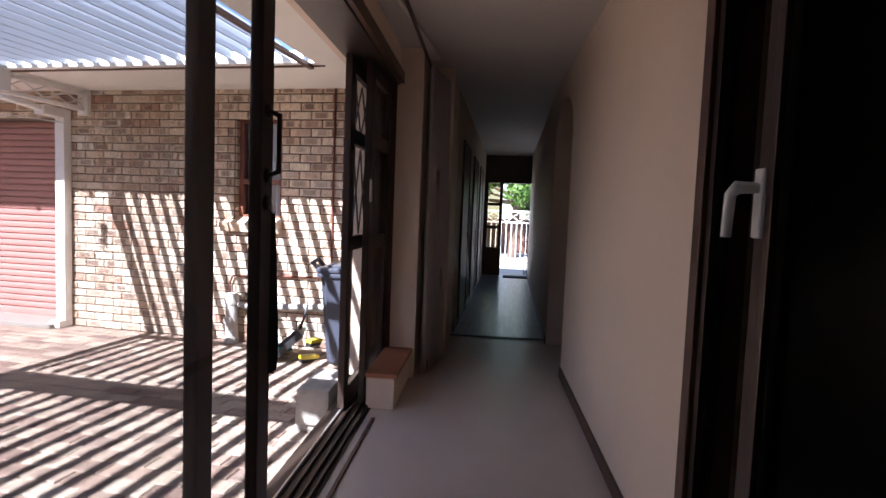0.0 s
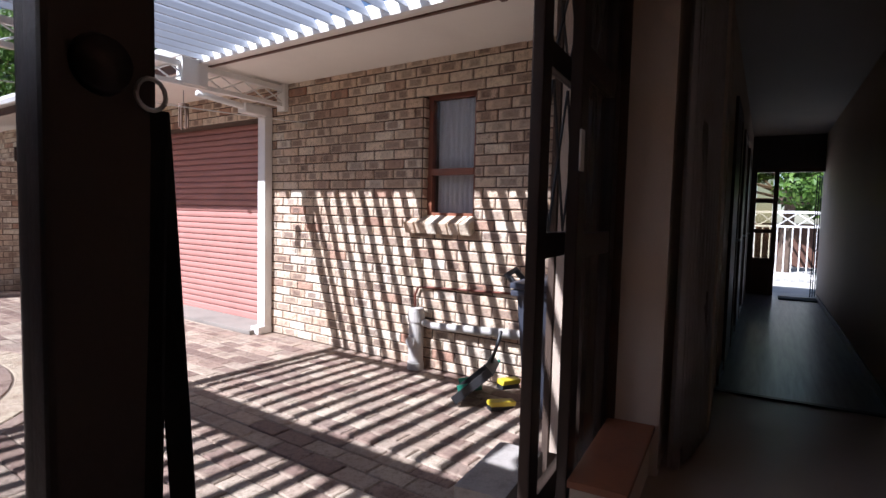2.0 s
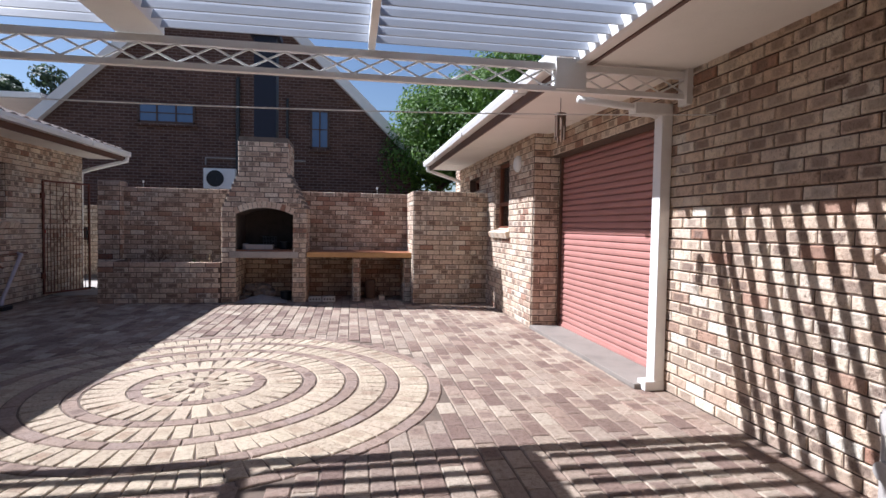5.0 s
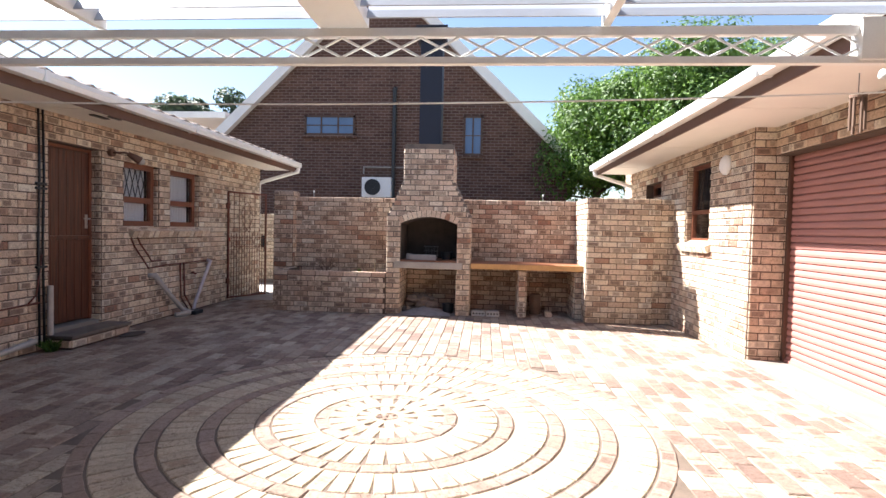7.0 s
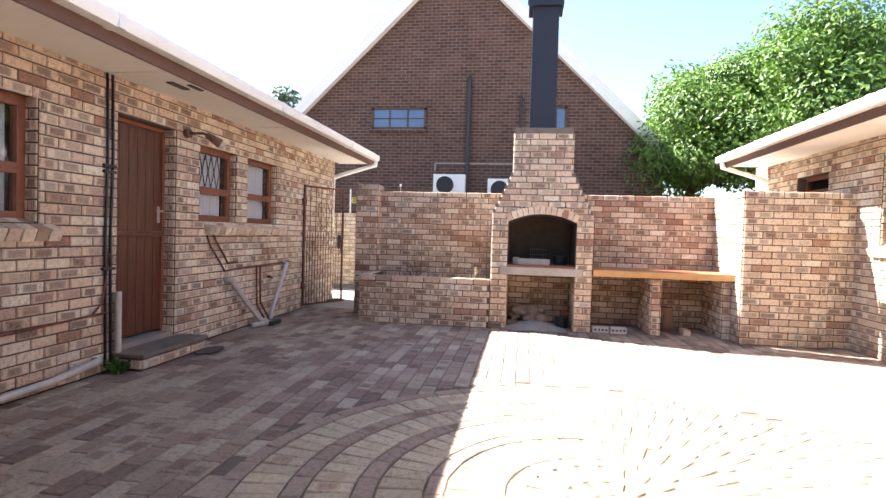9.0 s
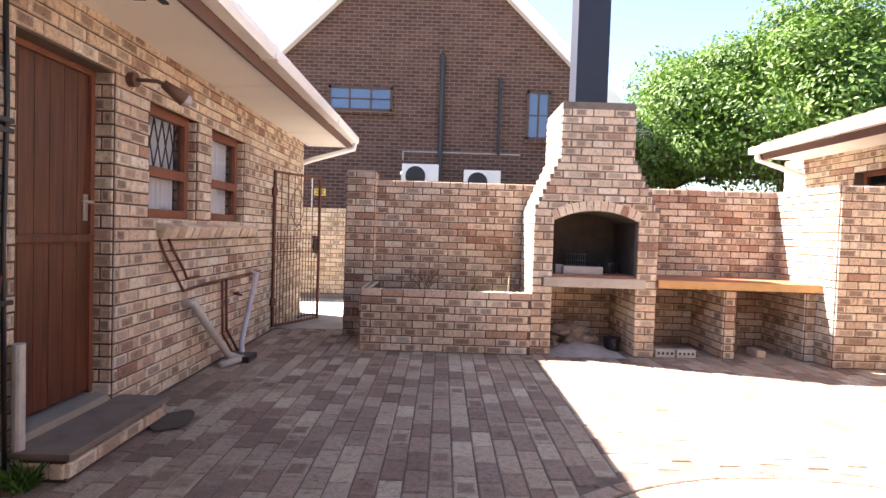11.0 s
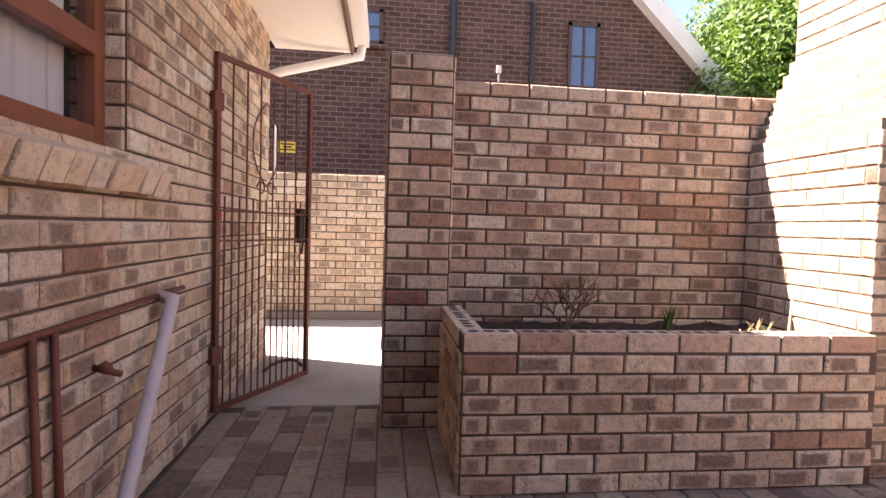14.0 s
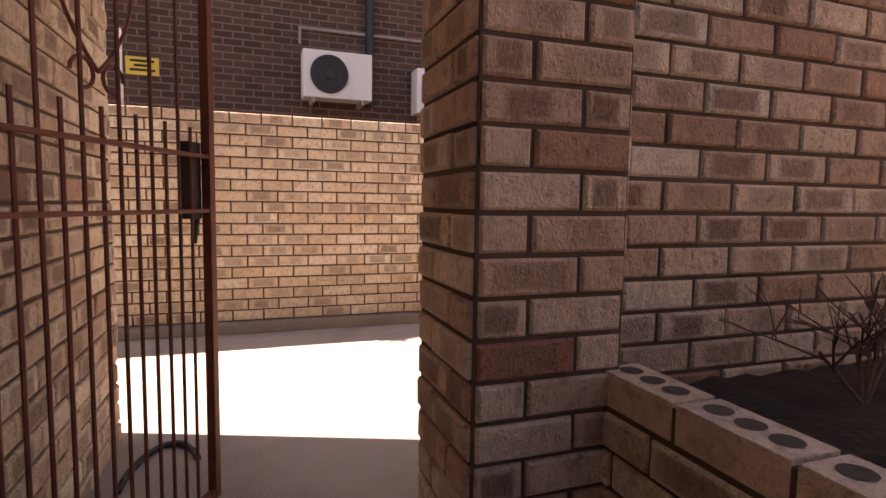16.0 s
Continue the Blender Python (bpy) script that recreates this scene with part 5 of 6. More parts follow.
# door to the dim room
rd = thing("room_sliding_door", "dark bronze glass sliding door to a dim room", "sliding door", at=IN)
part("jamb", boxes((-0.025, 0.11, -0.985, -0.925, ZF, 2.3), bevel=0.006), M_WOOD, rd)
part("jamb_track", boxes((-0.01, 0.0, -1.02, -0.985, ZF, 2.3), (0.03, 0.04, -1.02, -0.985, ZF, 2.3)), M_BRONZE, rd)
part("stile", boxes((0.005, 0.045, -1.345, -1.235, ZF + 0.02, 2.28), bevel=0.006), M_BRONZE, rd)
part("stile_edge", boxes((-0.012, 0.005, -1.34, -1.31, ZF + 0.02, 2.28), bevel=0.004), M_BRONZE, rd)
part("rail", boxes((0.008, 0.04, -2.7, -1.345, ZF + 0.02, ZF + 0.12), (0.008, 0.04, -2.7, -1.345, 2.2, 2.28), bevel=0.004), M_BRONZE, rd)
p = part("pane", boxes((0.02, 0.026, -2.7, -1.345, ZF + 0.12, 2.2)), M_TINT, rd)
bm = boxes((-0.02, 0.004, -1.31, -1.27, 1.40, 1.56), bevel=0.006)
tube(bm, [(-0.015, -1.29, 1.515), (-0.065, -1.29, 1.515), (-0.068, -1.265, 1.50), (-0.068, -1.255, 1.40)], 0.012)
part("handle", bm, M_WHITE, rd, "ivory lever handle", True)
part("frame_head", boxes((-0.02, 0.1, -4.15, -0.92, 2.28, 2.34)), M_WOOD, rd)

# front door, glazed side light and what lies outside it
fd = thing("door_2", "dark wooden front door frame with a frosted side light, open", "door", kind="structure", at=IN_FAR)
part("door_frame", boxes((-0.92, -0.87, 8.68, 8.78, ZF, 2.15), (-0.64, -0.575, 8.68, 8.78, ZF, 2.15), (0.15, 0.20, 8.68, 8.78, ZF, 2.15), (-0.87, 0.15, 8.68, 8.78, 2.09, 2.15), (-0.87, -0.64, 8.70, 8.76, ZF, 0.72), bevel=0.005), M_WOOD, fd)
for a, b in ((0.76, 1.15), (1.21, 1.62), (1.68, 2.08)):
    part("pane", boxes((-0.865, -0.645, 8.715, 8.725, a, b)), M_FROST, fd).visible_shadow = False
part("glazing_bar", boxes((-0.87, -0.64, 8.69, 8.75, 1.15, 1.21), (-0.87, -0.64, 8.69, 8.75, 1.62, 1.68), (-0.87, -0.64, 8.69, 8.75, 0.70, 0.76)), M_WOOD, fd)
leaf = part("leaf", boxes((0.135, 0.175, 7.90, 8.68, ZF + 0.01, 2.08), bevel=0.004), M_WOOD, fd, "open wooden leaf")
part("handle", boxes((0.10, 0.135, 7.95, 8.02, 1.1, 1.2), bevel=0.004), M_STEEL, leaf)
mat = thing("door_mat", "dark doormat at the front door", "door mat", at=IN_FAR)
part("mat", boxes((-0.5, 0.1, 8.25, 8.62, ZF + 0.004, ZF + 0.02), bevel=0.004), M_STRAP, mat)
for v0, v1, z1 in ((3.5, 4.35, 2.2), (5.2, 6.05, 2.2), (6.8, 7.6, 2.2)):
    d = thing("passage_door", "dark wooden door shut along the corridor", "door", group="doors along the corridor", at=IN_FAR)
    part("door_frame", boxes((-0.965, -0.93, v0 - 0.05, v0, ZF, z1), (-0.965, -0.93, v1, v1 + 0.05, ZF, z1), (-0.965, -0.93, v0 - 0.05, v1 + 0.05, z1, z1 + 0.05), bevel=0.003), M_WOOD, d)
    part("leaf", boxes((-0.955, -0.938, v0, v1, ZF + 0.01, z1), bevel=0.003), M_WOOD, d)
    part("handle", boxes((-0.938, -0.90, v1 - 0.12, v1 - 0.04, 1.15, 1.17), bevel=0.003), M_STEEL, d)
sg = thing("security_gate", "black trellis security gate folded beside the front door", "gate", at=IN_FAR)
bm = bmesh.new()
for i in range(6):
    rod(bm, (-0.08 + i * 0.035, 8.86 + 0.09 * i, ZF), (-0.08 + i * 0.035, 8.86 + 0.09 * i, 2.05), 0.008, 6)
for z in (0.25, 0.9, 1.45, 2.03):
    rod(bm, (-0.08, 8.86, z), (0.095, 9.31, z), 0.008, 6)
part("grille", bm, M_BLACK, sg)
inner(tagged(part("front_path", boxes((-6, 6, 9.0, 17.5, -0.02, 0.06)), M_CONC), "pale concrete front yard", "pavement", kind="structure"), IN_FAR)
fence = thing("front_fence", "white steel palisade fence with crossed top panels", "fence", at=IN_FAR)
FV = 12.6
part("rail", boxes((-4, 3, FV - 0.015, FV + 0.015, 0.14, 0.18), (-4, 3, FV - 0.015, FV + 0.015, 1.22, 1.26), (-4, 3, FV - 0.015, FV + 0.015, 1.52, 1.57)), M_WHITE, fence)
for i in range(50):
    u = -4 + i * 0.14
    part("bar", boxes((u - 0.011, u + 0.011, FV - 0.011, FV + 0.011, 0.06, 1.22)), M_WHITE, fence)
for i in range(20):
    u = -4 + i * 0.35
    bm = bmesh.new()
    rod(bm, (u, FV, 1.26), (u + 0.35, FV, 1.52), 0.01, 5)
    rod(bm, (u, FV, 1.52), (u + 0.35, FV, 1.26), 0.01, 5)
    part("cross", bm, M_WHITE, fence)
inner(tagged(part("wall_street", boxes((-6, 6, 17.3, 17.5, 0, 1.3)), M_BROWN), "dark wall across the street", "wall", kind="structure"), IN_FAR)
tree("garden_tree", "leafy shrub-like tree in front of the house", tuple(IN_FAR @ Vector((-0.3, 15.2, 0))), 3.6, (2.2, 1.8, 1.25), M_LEAF, 12000, 0.09, 21, blobs=26)

# ---- garage side of the yard ----
bin_ = thing("wheelie_bin", "dark grey plastic wheelie bin against the brick wall", "bin", at=pose(-1.36, 5.38, 0, 0, 0, 8))
bm = bmesh.new()
lo = [bm.verts.new((x * 0.20, y * 0.20, 0.04)) for x, y in ((-1, -1), (1, -1), (1, 1), (-1, 1))]
hi = [bm.verts.new((x * 0.255, y * 0.26, 0.84)) for x, y in ((-1, -1), (1, -1), (1, 1), (-1, 1))]
bm.faces.new(lo[::-1])
bm.faces.new(hi)
for i in range(4):
    bm.faces.new((lo[i], lo[(i + 1) % 4], hi[(i + 1) % 4], hi[i]))
bmesh.ops.bevel(bm, geom=[e for e in bm.edges if abs(e.verts[0].co.z - e.verts[1].co.z) > 0.3], offset=0.045, segments=3, affect="EDGES")
part("body", bm, M_BIN, bin_)
part("rim", boxes((-0.275, 0.275, -0.28, 0.28, 0.82, 0.86), bevel=0.012), M_BIN, bin_)
part("lid", boxes((-0.28, 0.28, -0.29, 0.27, 0.865, 0.905), (-0.2, 0.2, -0.2, 0.18, 0.9, 0.925), bevel=0.014), M_BIN, bin_)
bm = bmesh.new()
tube(bm, [(-0.27, -0.12, 0.85), (-0.36, -0.12, 0.93), (-0.34, -0.02, 0.96), (-0.27, 0.02, 0.87)], 0.018)
part("handle", bm, M_BLACK, bin_, "", True)
for x in (-0.24, 0.24):
    part("wheel", rod(bmesh.new(), (x - 0.025, 0.2, 0.10), (x + 0.025, 0.2, 0.10), 0.10, 18), M_BLACK, bin_)


def scoop(name, label, at, mat, w=0.24, l=0.26, reach=0.55):
    root = thing(name, label, "dustpan", at=at)
    part("pan", boxes((-w / 2, w / 2, 0, l, 0, 0.008), (-w / 2, -w / 2 + 0.008, 0, l, 0.008, 0.06), (w / 2 - 0.008, w / 2, 0, l, 0.008, 0.06), (-w / 2, w / 2, l - 0.008, l, 0.008, 0.085), bevel=0.003), mat, root)
    bm = bmesh.new()
    tube(bm, [(0, l, 0.06), (0, l + 0.10, 0.12), (0, l + reach, 0.12 + 0.33 * reach)], 0.012)
    part("handle", bm, mat, root, "", True)
    return root


scoop("dustpan", "green plastic dustpan lying by the wall", pose(-2.18, 5.40, 0.01, 12, 0, -60), M_GREEN, 0.18, 0.18, 0.16)
scoop("dustpan", "black long-handled dustpan leaning on the bin", pose(-2.06, 5.24, 0.02, 42, 0, -68), M_BLACK, 0.32, 0.34, 0.2)
for k, (x, y, z) in enumerate(((-1.75, 5.26, 0.0), (-1.73, 5.32, 0.14))):
    br = thing("hand_brush", "yellow plastic brush head beside the bin", "brush", group="yellow brushes by the bin", at=pose(x, y, z, 10, 8, 70 + 15 * k))
    part("block", boxes((-0.11, 0.11, -0.03, 0.03, 0.03, 0.065), bevel=0.012), M_YELLOW, br)
    part("bristles", boxes((-0.10, 0.10, -0.025, 0.025, 0.0, 0.03)), M_BLACK, br)

gully = thing("gully_pipe", "grey plastic waste pipe with a branch on the garage wall", "drainpipe")
bm = bmesh.new()
tube(bm, [(-2.80, 5.66, 0.0), (-2.80, 5.66, 0.52)], 0.064, 18)
rod(bm, (-2.80, 5.66, 0.41), (-2.80, 5.66, 0.50), 0.073, 18)
rod(bm, (-2.80, 5.66, 0.0), (-2.80, 5.66, 0.06), 0.072, 18)
part("stack", bm, M_PIPE, gully)
bm = bmesh.new()
tube(bm, [(-2.78, 5.665, 0.42), (-2.70, 5.675, 0.40), (-2.66, 5.68, 0.385), (-1.62, 5.68, 0.44), (-1.62, 5.75, 0.45)], 0.03, 12)
part("branch", bm, M_PIPE, gully, "", True)
bm = bmesh.new()
rod(bm, (-2.80, 5.575, 0.24), (-2.80, 5.66, 0.24), 0.045, 14)
part("access_cap", bm, M_PIPE, gully)
bm = bmesh.new()
tube(bm, [(-2.84, 5.70, 0.46), (-2.86, 5.71, 0.62), (-2.83, 5.715, 0.69), (-2.72, 5.72, 0.70), (-1.60, 5.72, 0.74)], 0.010, 8)
part("supply_pipe", bm, M_IRON, gully, "thin copper supply pipe", True)
cable = thing("wall_conduit", "thin brown conduit running down the garage wall", "conduit")
part("conduit", rod(bmesh.new(), (-1.74, 5.725, 0.75), (-1.74, 5.725, 2.61), 0.011, 8), M_IRON, cable)
lamp = thing("bulkhead_lamp", "round white bulkhead lamp on the garage wall", "lamp")
bm = bmesh.new()
bmesh.ops.create_cone(bm, cap_ends=True, segments=28, radius1=0.12, radius2=0.12, depth=0.03, matrix=Matrix.Translation((-8.34, GY2 - 0.022, 2.28)) @ Matrix.Rotation(radians(90), 4, "X"))
part("base", bm, M_WHITE, lamp)
bm = ball(bmesh.new(), (-8.34, GY2 - 0.035, 2.28), 0.11, 3, (1, 0.45, 1))
part("shade", bm, M_WHITE, lamp, "", True)
chime = thing("wind_chime", "small bamboo wind chime hanging under the truss", "wind chime")
bm = bmesh.new()
rod(bm, (-4.80, 4.74, 2.38), (-4.80, 4.74, 2.26), 0.003, 5)
part("cord", bm, M_BLACK, chime)
part("disc", rod(bmesh.new(), (-4.80, 4.74, 2.235), (-4.80, 4.74, 2.26), 0.045, 14), M_TWIG, chime)
for i in range(6):
    a = i * math.pi / 3
    x, y = -4.80 + 0.035 * math.cos(a), 4.74 + 0.035 * math.sin(a)
    part("tube", rod(bmesh.new(), (x, y, 2.03 + 0.02 * (i % 3)), (x, y, 2.235), 0.009, 8), M_TWIG, chime)
line = thing("washing_line", "thin pale washing line stretched across the yard", "washing line")
bm = bmesh.new()
pa, pb = Vector((-4.2, -1.42, 2.08)), Vector((-4.3, 5.74, 2.20))
pts = [pa.lerp(pb, f) - Vector((0, 0, 0.3 * f * (1 - f))) for f in np.linspace(0, 1, 17)]
tube(bm, pts, 0.005, 6)
part("cord", bm, M_WHITE, line)

# ---- left wing fittings ----
waste = thing("waste_pipes", "old grey waste pipes slanting into a wall gully", "drainpipe")
bm = bmesh.new()
tube(bm, [(-8.84, -2.22, 0.66), (-8.86, -2.13, 0.66), (-9.14, -2.10, 0.38), (-9.44, -2.05, 0.09), (-9.54, -2.0, 0.045)], 0.034, 12)
part("pipe", bm, M_PIPE, waste, "", True)
bm = bmesh.new()
tube(bm, [(-10.46, -2.22, 0.80), (-10.44, -2.14, 0.78), (-9.84, -2.08, 0.13), (-9.70, -2.02, 0.05)], 0.026, 12)
part("pipe", bm, plain("lilac_grey_pipe", (0.50, 0.46, 0.50), 0.5, var=0.15, scale=14), waste, "", True)
bm = bmesh.new()
tube(bm, [(-9.26, -2.06, 0.034), (-9.40, -2.01, 0.036), (-9.56, -1.96, 0.036)], 0.034, 12)
part("pipe", bm, M_PIPE, waste, "", True)
bm = boxes((-9.74, -9.50, -2.08, -1.88, 0.0, 0.06), bevel=0.012)
part("gully_trap", bm, M_BLACK, waste, "black gully trap")
copper = thing("copper_pipes", "dark copper water pipes clipped to the brick wall", "water pipe")
bm = bmesh.new()
tube(bm, [(-8.44, -2.215, 1.22), (-8.46, -2.18, 1.10), (-8.70, -2.18, 0.86), (-8.80, -2.19, 0.77), (-9.2, -2.195, 0.79), (-10.72, -2.195, 0.80)], 0.011, 8)
tube(bm, [(-8.58, -2.215, 1.22), (-8.60, -2.18, 1.12), (-8.78, -2.18, 0.95), (-8.86, -2.19, 0.87), (-9.1, -2.195, 0.87)], 0.011, 8)
part("supply_pipe", bm, M_IRON, copper, "", True)
bm = bmesh.new()
tube(bm, [(-9.60, -2.19, 0.80), (-9.63, -2.19, 0.25), (-9.72, -2.12, 0.05)], 0.012, 8)
tube(bm, [(-9.70, -2.19, 0.80), (-9.73, -2.19, 0.28), (-9.80, -2.10, 0.05)], 0.012, 8)
ball(bm, (-9.95, -2.17, 0.62), 0.025, 1)
rod(bm, (-9.95, -2.21, 0.62), (-9.95, -2.12, 0.60), 0.012, 8)
part("riser", bm, M_IRON, copper, "", True)
meter = thing("service_cables", "black cables and a grey pipe beside the stable door", "cable")
for x in (-6.90, -6.96):
    bm = bmesh.new()
    tube(bm, [(x, -2.20, 2.61), (x - 0.01, -2.195, 1.9), (x + 0.01, -2.195, 1.2), (x - 0.005, -2.195, 0.05)], 0.012, 8)
    part("cable", bm, M_BLACK, meter, "", True)
bm = bmesh.new()
tube(bm, [(-7.02, -2.17, 0.0), (-7.02, -2.17, 0.70)], 0.03, 12)
part("stub_pipe", bm, M_PIPE, meter)
bm = bmesh.new()
tube(bm, [(-6.90, -2.19, 0.53), (-6.0, -2.195, 0.50), (-4.8, -2.195, 0.50)], 0.010, 8)
tube(bm, [(-6.93, -2.19, 1.05), (-6.86, -2.19, 0.62), (-6.75, -2.19, 0.53)], 0.008, 8)
part("wall_pipe", bm, M_IRON, meter, "", True)
for z in (0.9, 1.75, 1.80):
    part("clip", boxes((-7.0, -6.86, -2.215, -2.18, z, z + 0.025), bevel=0.004), M_BLACK, meter)
hose = thing("ground_pipe", "white plastic pipe lying along the wall foot", "pipe")
bm = bmesh.new()
tube(bm, [(-4.4, -2.08, 0.05), (-6.3, -2.12, 0.09), (-6.78, -2.15, 0.13), (-6.80, -2.21, 0.13)], 0.028, 12)
part("pipe", bm, M_PIPE, hose, "", True)
flood = thing("wall_spotlight", "brown twin-head spotlight above the kitchen window", "lamp")
part("base", rod(bmesh.new(), (-8.02, -2.21, 2.30), (-8.02, -2.16, 2.30), 0.05, 16), M_BROWN, flood)
bm = bmesh.new()
tube(bm, [(-8.02, -2.17, 2.30), (-8.08, -2.05, 2.31), (-8.14, -1.98, 2.28)], 0.014)
rod(bm, (-8.10, -2.02, 2.30), (-8.20, -1.92, 2.22), 0.03, 14, 0.055)
part("lamp_head", bm, M_BROWN, flood, "", True)
ball(bm := bmesh.new(), (-8.205, -1.915, 2.215), 0.05, 2, (1, 1, 1))
part("bulb", bm, M_PIPE, flood, "", True)
vent = thing("soffit_vent", "two dark slots with loose covers in the soffit", "vent")
part("slot", boxes((-7.45, -7.2, -1.86, -1.79, TOP - 0.012, TOP - 0.001)), M_BLACK, vent)
part("slot", boxes((-7.5, -7.3, -1.72, -1.68, TOP - 0.012, TOP - 0.001)), M_BLACK, vent)
debris = thing("drain_mat", "dark rubber mat crumpled on the paving by the step", "mat")
bm = bmesh.new()
bmesh.ops.create_circle(bm, cap_ends=True, segments=26, radius=0.24)
for v in bm.verts:
    v.co *= 1 + 0.25 * noise.noise(v.co * 4)
    v.co = Vector((v.co.x * 0.8 - 7.9, v.co.y * 0.5 - 1.82, 0.008))
r = bmesh.ops.extrude_face_region(bm, geom=bm.faces[:])
for v in [g for g in r["geom"] if isinstance(g, bmesh.types.BMVert)]:
    v.co.z += 0.010 + 0.008 * noise.noise(v.co * 9)
part("mat", bm, M_SOOT_OR_HOLE, debris)


def tuft(name, label, at, mat, n, h, spread, seed, category="weed"):
    r = random.Random(seed)
    root = thing(name, label, category, at=Matrix.Translation(at))
    bm = bmesh.new()
    for _ in range(n):
        a, b = r.uniform(0, 6.28), r.uniform(0.2, 1)
        p = Vector((r.uniform(-1, 1) * spread * 0.4, r.uniform(-1, 1) * spread * 0.4, 0))
        q = p + Vector((math.cos(a) * spread * b, math.sin(a) * spread * b, h * r.uniform(0.4, 1)))
        w = Vector((-math.sin(a), math.cos(a), 0)) * 0.006
        m = (p + q) / 2 + Vector((0, 0, h * 0.15))
        v = [bm.verts.new(c) for c in (p - w, p + w, m + w * 0.8, q, m - w * 0.8)]
        bm.faces.new(v)
    part("foliage", bm, mat, root)["kind"] = "stuff"
    return root


tuft("weed", "green grass tuft at the wall foot", (-6.92, -2.08, 0), M_LEAF, 60, 0.15, 0.14, 2)
tuft("weed", "small green weed in the planter", (-10.95, 0.35, 0.57), M_LEAF, 14, 0.16, 0.05, 3)
tuft("weed", "dry straw-coloured stalks in the planter", (-10.5, 0.55, 0.58), M_STRAW, 16, 0.14, 0.10, 4)
tuft("weed", "dry straw-coloured stalks in the planter", (-10.55, 0.85, 0.58), M_STRAW, 12, 0.11, 0.09, 5)
stick = thing("stick", "bleached stick standing in the planter", "stick")
part("stem", rod(bmesh.new(), (-10.50, 0.72, 0.55), (-10.49, 0.73, 0.84), 0.008, 7, 0.005), M_STRAW, stick)
shrub = thing("dry_shrub", "leafless brown shrub in the planter", "shrub", at=Matrix.Translation((-10.93, -0.25, 0.56)))
r = random.Random(12)
bm = bmesh.new()


def twig(p, d, l, w, k):
    q = p + d * l
    rod(bm, p, q, w, 5, w * 0.7)
    if k:
        for _ in range(3 if k > 1 else 2):
            e = (d + Vector((r.uniform(-.9, .9), r.uniform(-1.0, 1.0), r.uniform(-.35, .6)))).normalized()
            twig(p.lerp(q, r.uniform(0.5, 1)), e, l * r.uniform(0.6, 0.85), w * 0.65, k - 1)


for _ in range(5):
    twig(Vector((0, 0, 0)), Vector((r.uniform(-.5, .5), r.uniform(-.8, .8), 1)).normalized(), 0.17, 0.006, 3)
part("branch", bm, M_TWIG, shrub)

# ---- gate ----
gate = thing("garden_gate", "rusty brown steel gate standing open into the alley", "gate", at=pose(-11.165, -2.19, 0, 0, 0, math.degrees(math.atan2(0.405, -0.805))))
W = 0.90
for a in (0.0, W - 0.03):
    part("gate_stile", boxes((a, a + 0.03, -0.015, 0.015, 0.045, 2.04), bevel=0.003), M_IRON, gate)
for z in (0.045, 1.0, 1.17, 2.01):
    part("gate_rail", boxes((0.03, W - 0.03, -0.012, 0.012, z, z + (0.03 if z in (0.045, 2.01) else 0.012)), bevel=0.002), M_IRON, gate)
nbar = 13
for i in range(nbar):
    x = 0.03 + (W - 0.06) * (i + 1) / (nbar + 1)
    part("bar", rod(bmesh.new(), (x, 0.012, 0.07), (x, 0.012, 2.01 if i % 2 else 1.26), 0.0058, 6), M_IRON, gate)
bm = bmesh.new()
cx, cz = W / 2, 1.60
for s in (-1, 1):
    for q in (-1, 1):
        pts = [(cx + s * 0.16 * f * (1 - 0.55 * f) * 1.7, 0.016, cz + q * (0.26 - 0.26 * f)) for f in np.linspace(0, 1, 8)]
        tube(bm, pts, 0.005, 5)
    pts = [(cx + s * (0.05 + 0.035 * math.cos(a)), 0.016, cz - 0.27 + 0.035 * math.sin(a)) for a in np.linspace(0, 5, 12)]
    tube(bm, pts, 0.005, 5)
part("scroll", bm, M_IRON, gate)
part("latch", boxes((W - 0.09, W - 0.03, 0.015, 0.05, 0.98, 1.22), bevel=0.004), M_BLACK, gate)
bm = bmesh.new()
tube(bm, [(W - 0.02, 0.02, 1.0), (W + 0.0, 0.05, 0.98), (W - 0.02, 0.05, 0.90)], 0.008)
part("padlock_loop", bm, M_BLACK, gate)
for z in (0.32, 1.72):
    part("hinge", boxes((-0.035, 0.035, -0.03, 0.03, z, z + 0.10), bevel=0.006), M_IRON, gate)
part("tag", boxes((0.03, 0.07, 0.012, 0.03, 1.12, 1.17), bevel=0.004), plain("red_plastic", (0.45, 0.03, 0.02), 0.5), gate, "red plastic tag")

# ---- alley things ----
post = thing("electric_fence_post", "white electric fence post with a yellow warning sign on the wall", "fence post")
part("post", boxes((AX - 0.13, AX - 0.10, -2.57, -2.545, 1.70, 2.27), bevel=0.003), M_WHITE, post)
for i in range(6):
    part("insulator", rod(bmesh.new(), (AX - 0.10, -2.5575, 1.78 + 0.088 * i), (AX - 0.065, -2.5575, 1.78 + 0.088 * i), 0.014, 8), M_WHITE, post)
sign = part("sign", boxes((AX - 0.095, AX - 0.085, -2.52, -2.30, 1.945, 2.075), bevel=0.003), plain("yellow_sign", (0.62, 0.50, 0.10), 0.5), post, "yellow warning sign")
for i, (w, z) in enumerate(((0.16, 2.045), (0.11, 2.012), (0.17, 1.98))):
    part("print_bar", boxes((AX - 0.085, AX - 0.082, -2.41 - w / 2, -2.41 + w / 2, z - 0.008, z + 0.008)), M_BLACK, sign)
hs = thing("garden_hose", "dark garden hose looped on the alley concrete", "hose")
bm = bmesh.new()
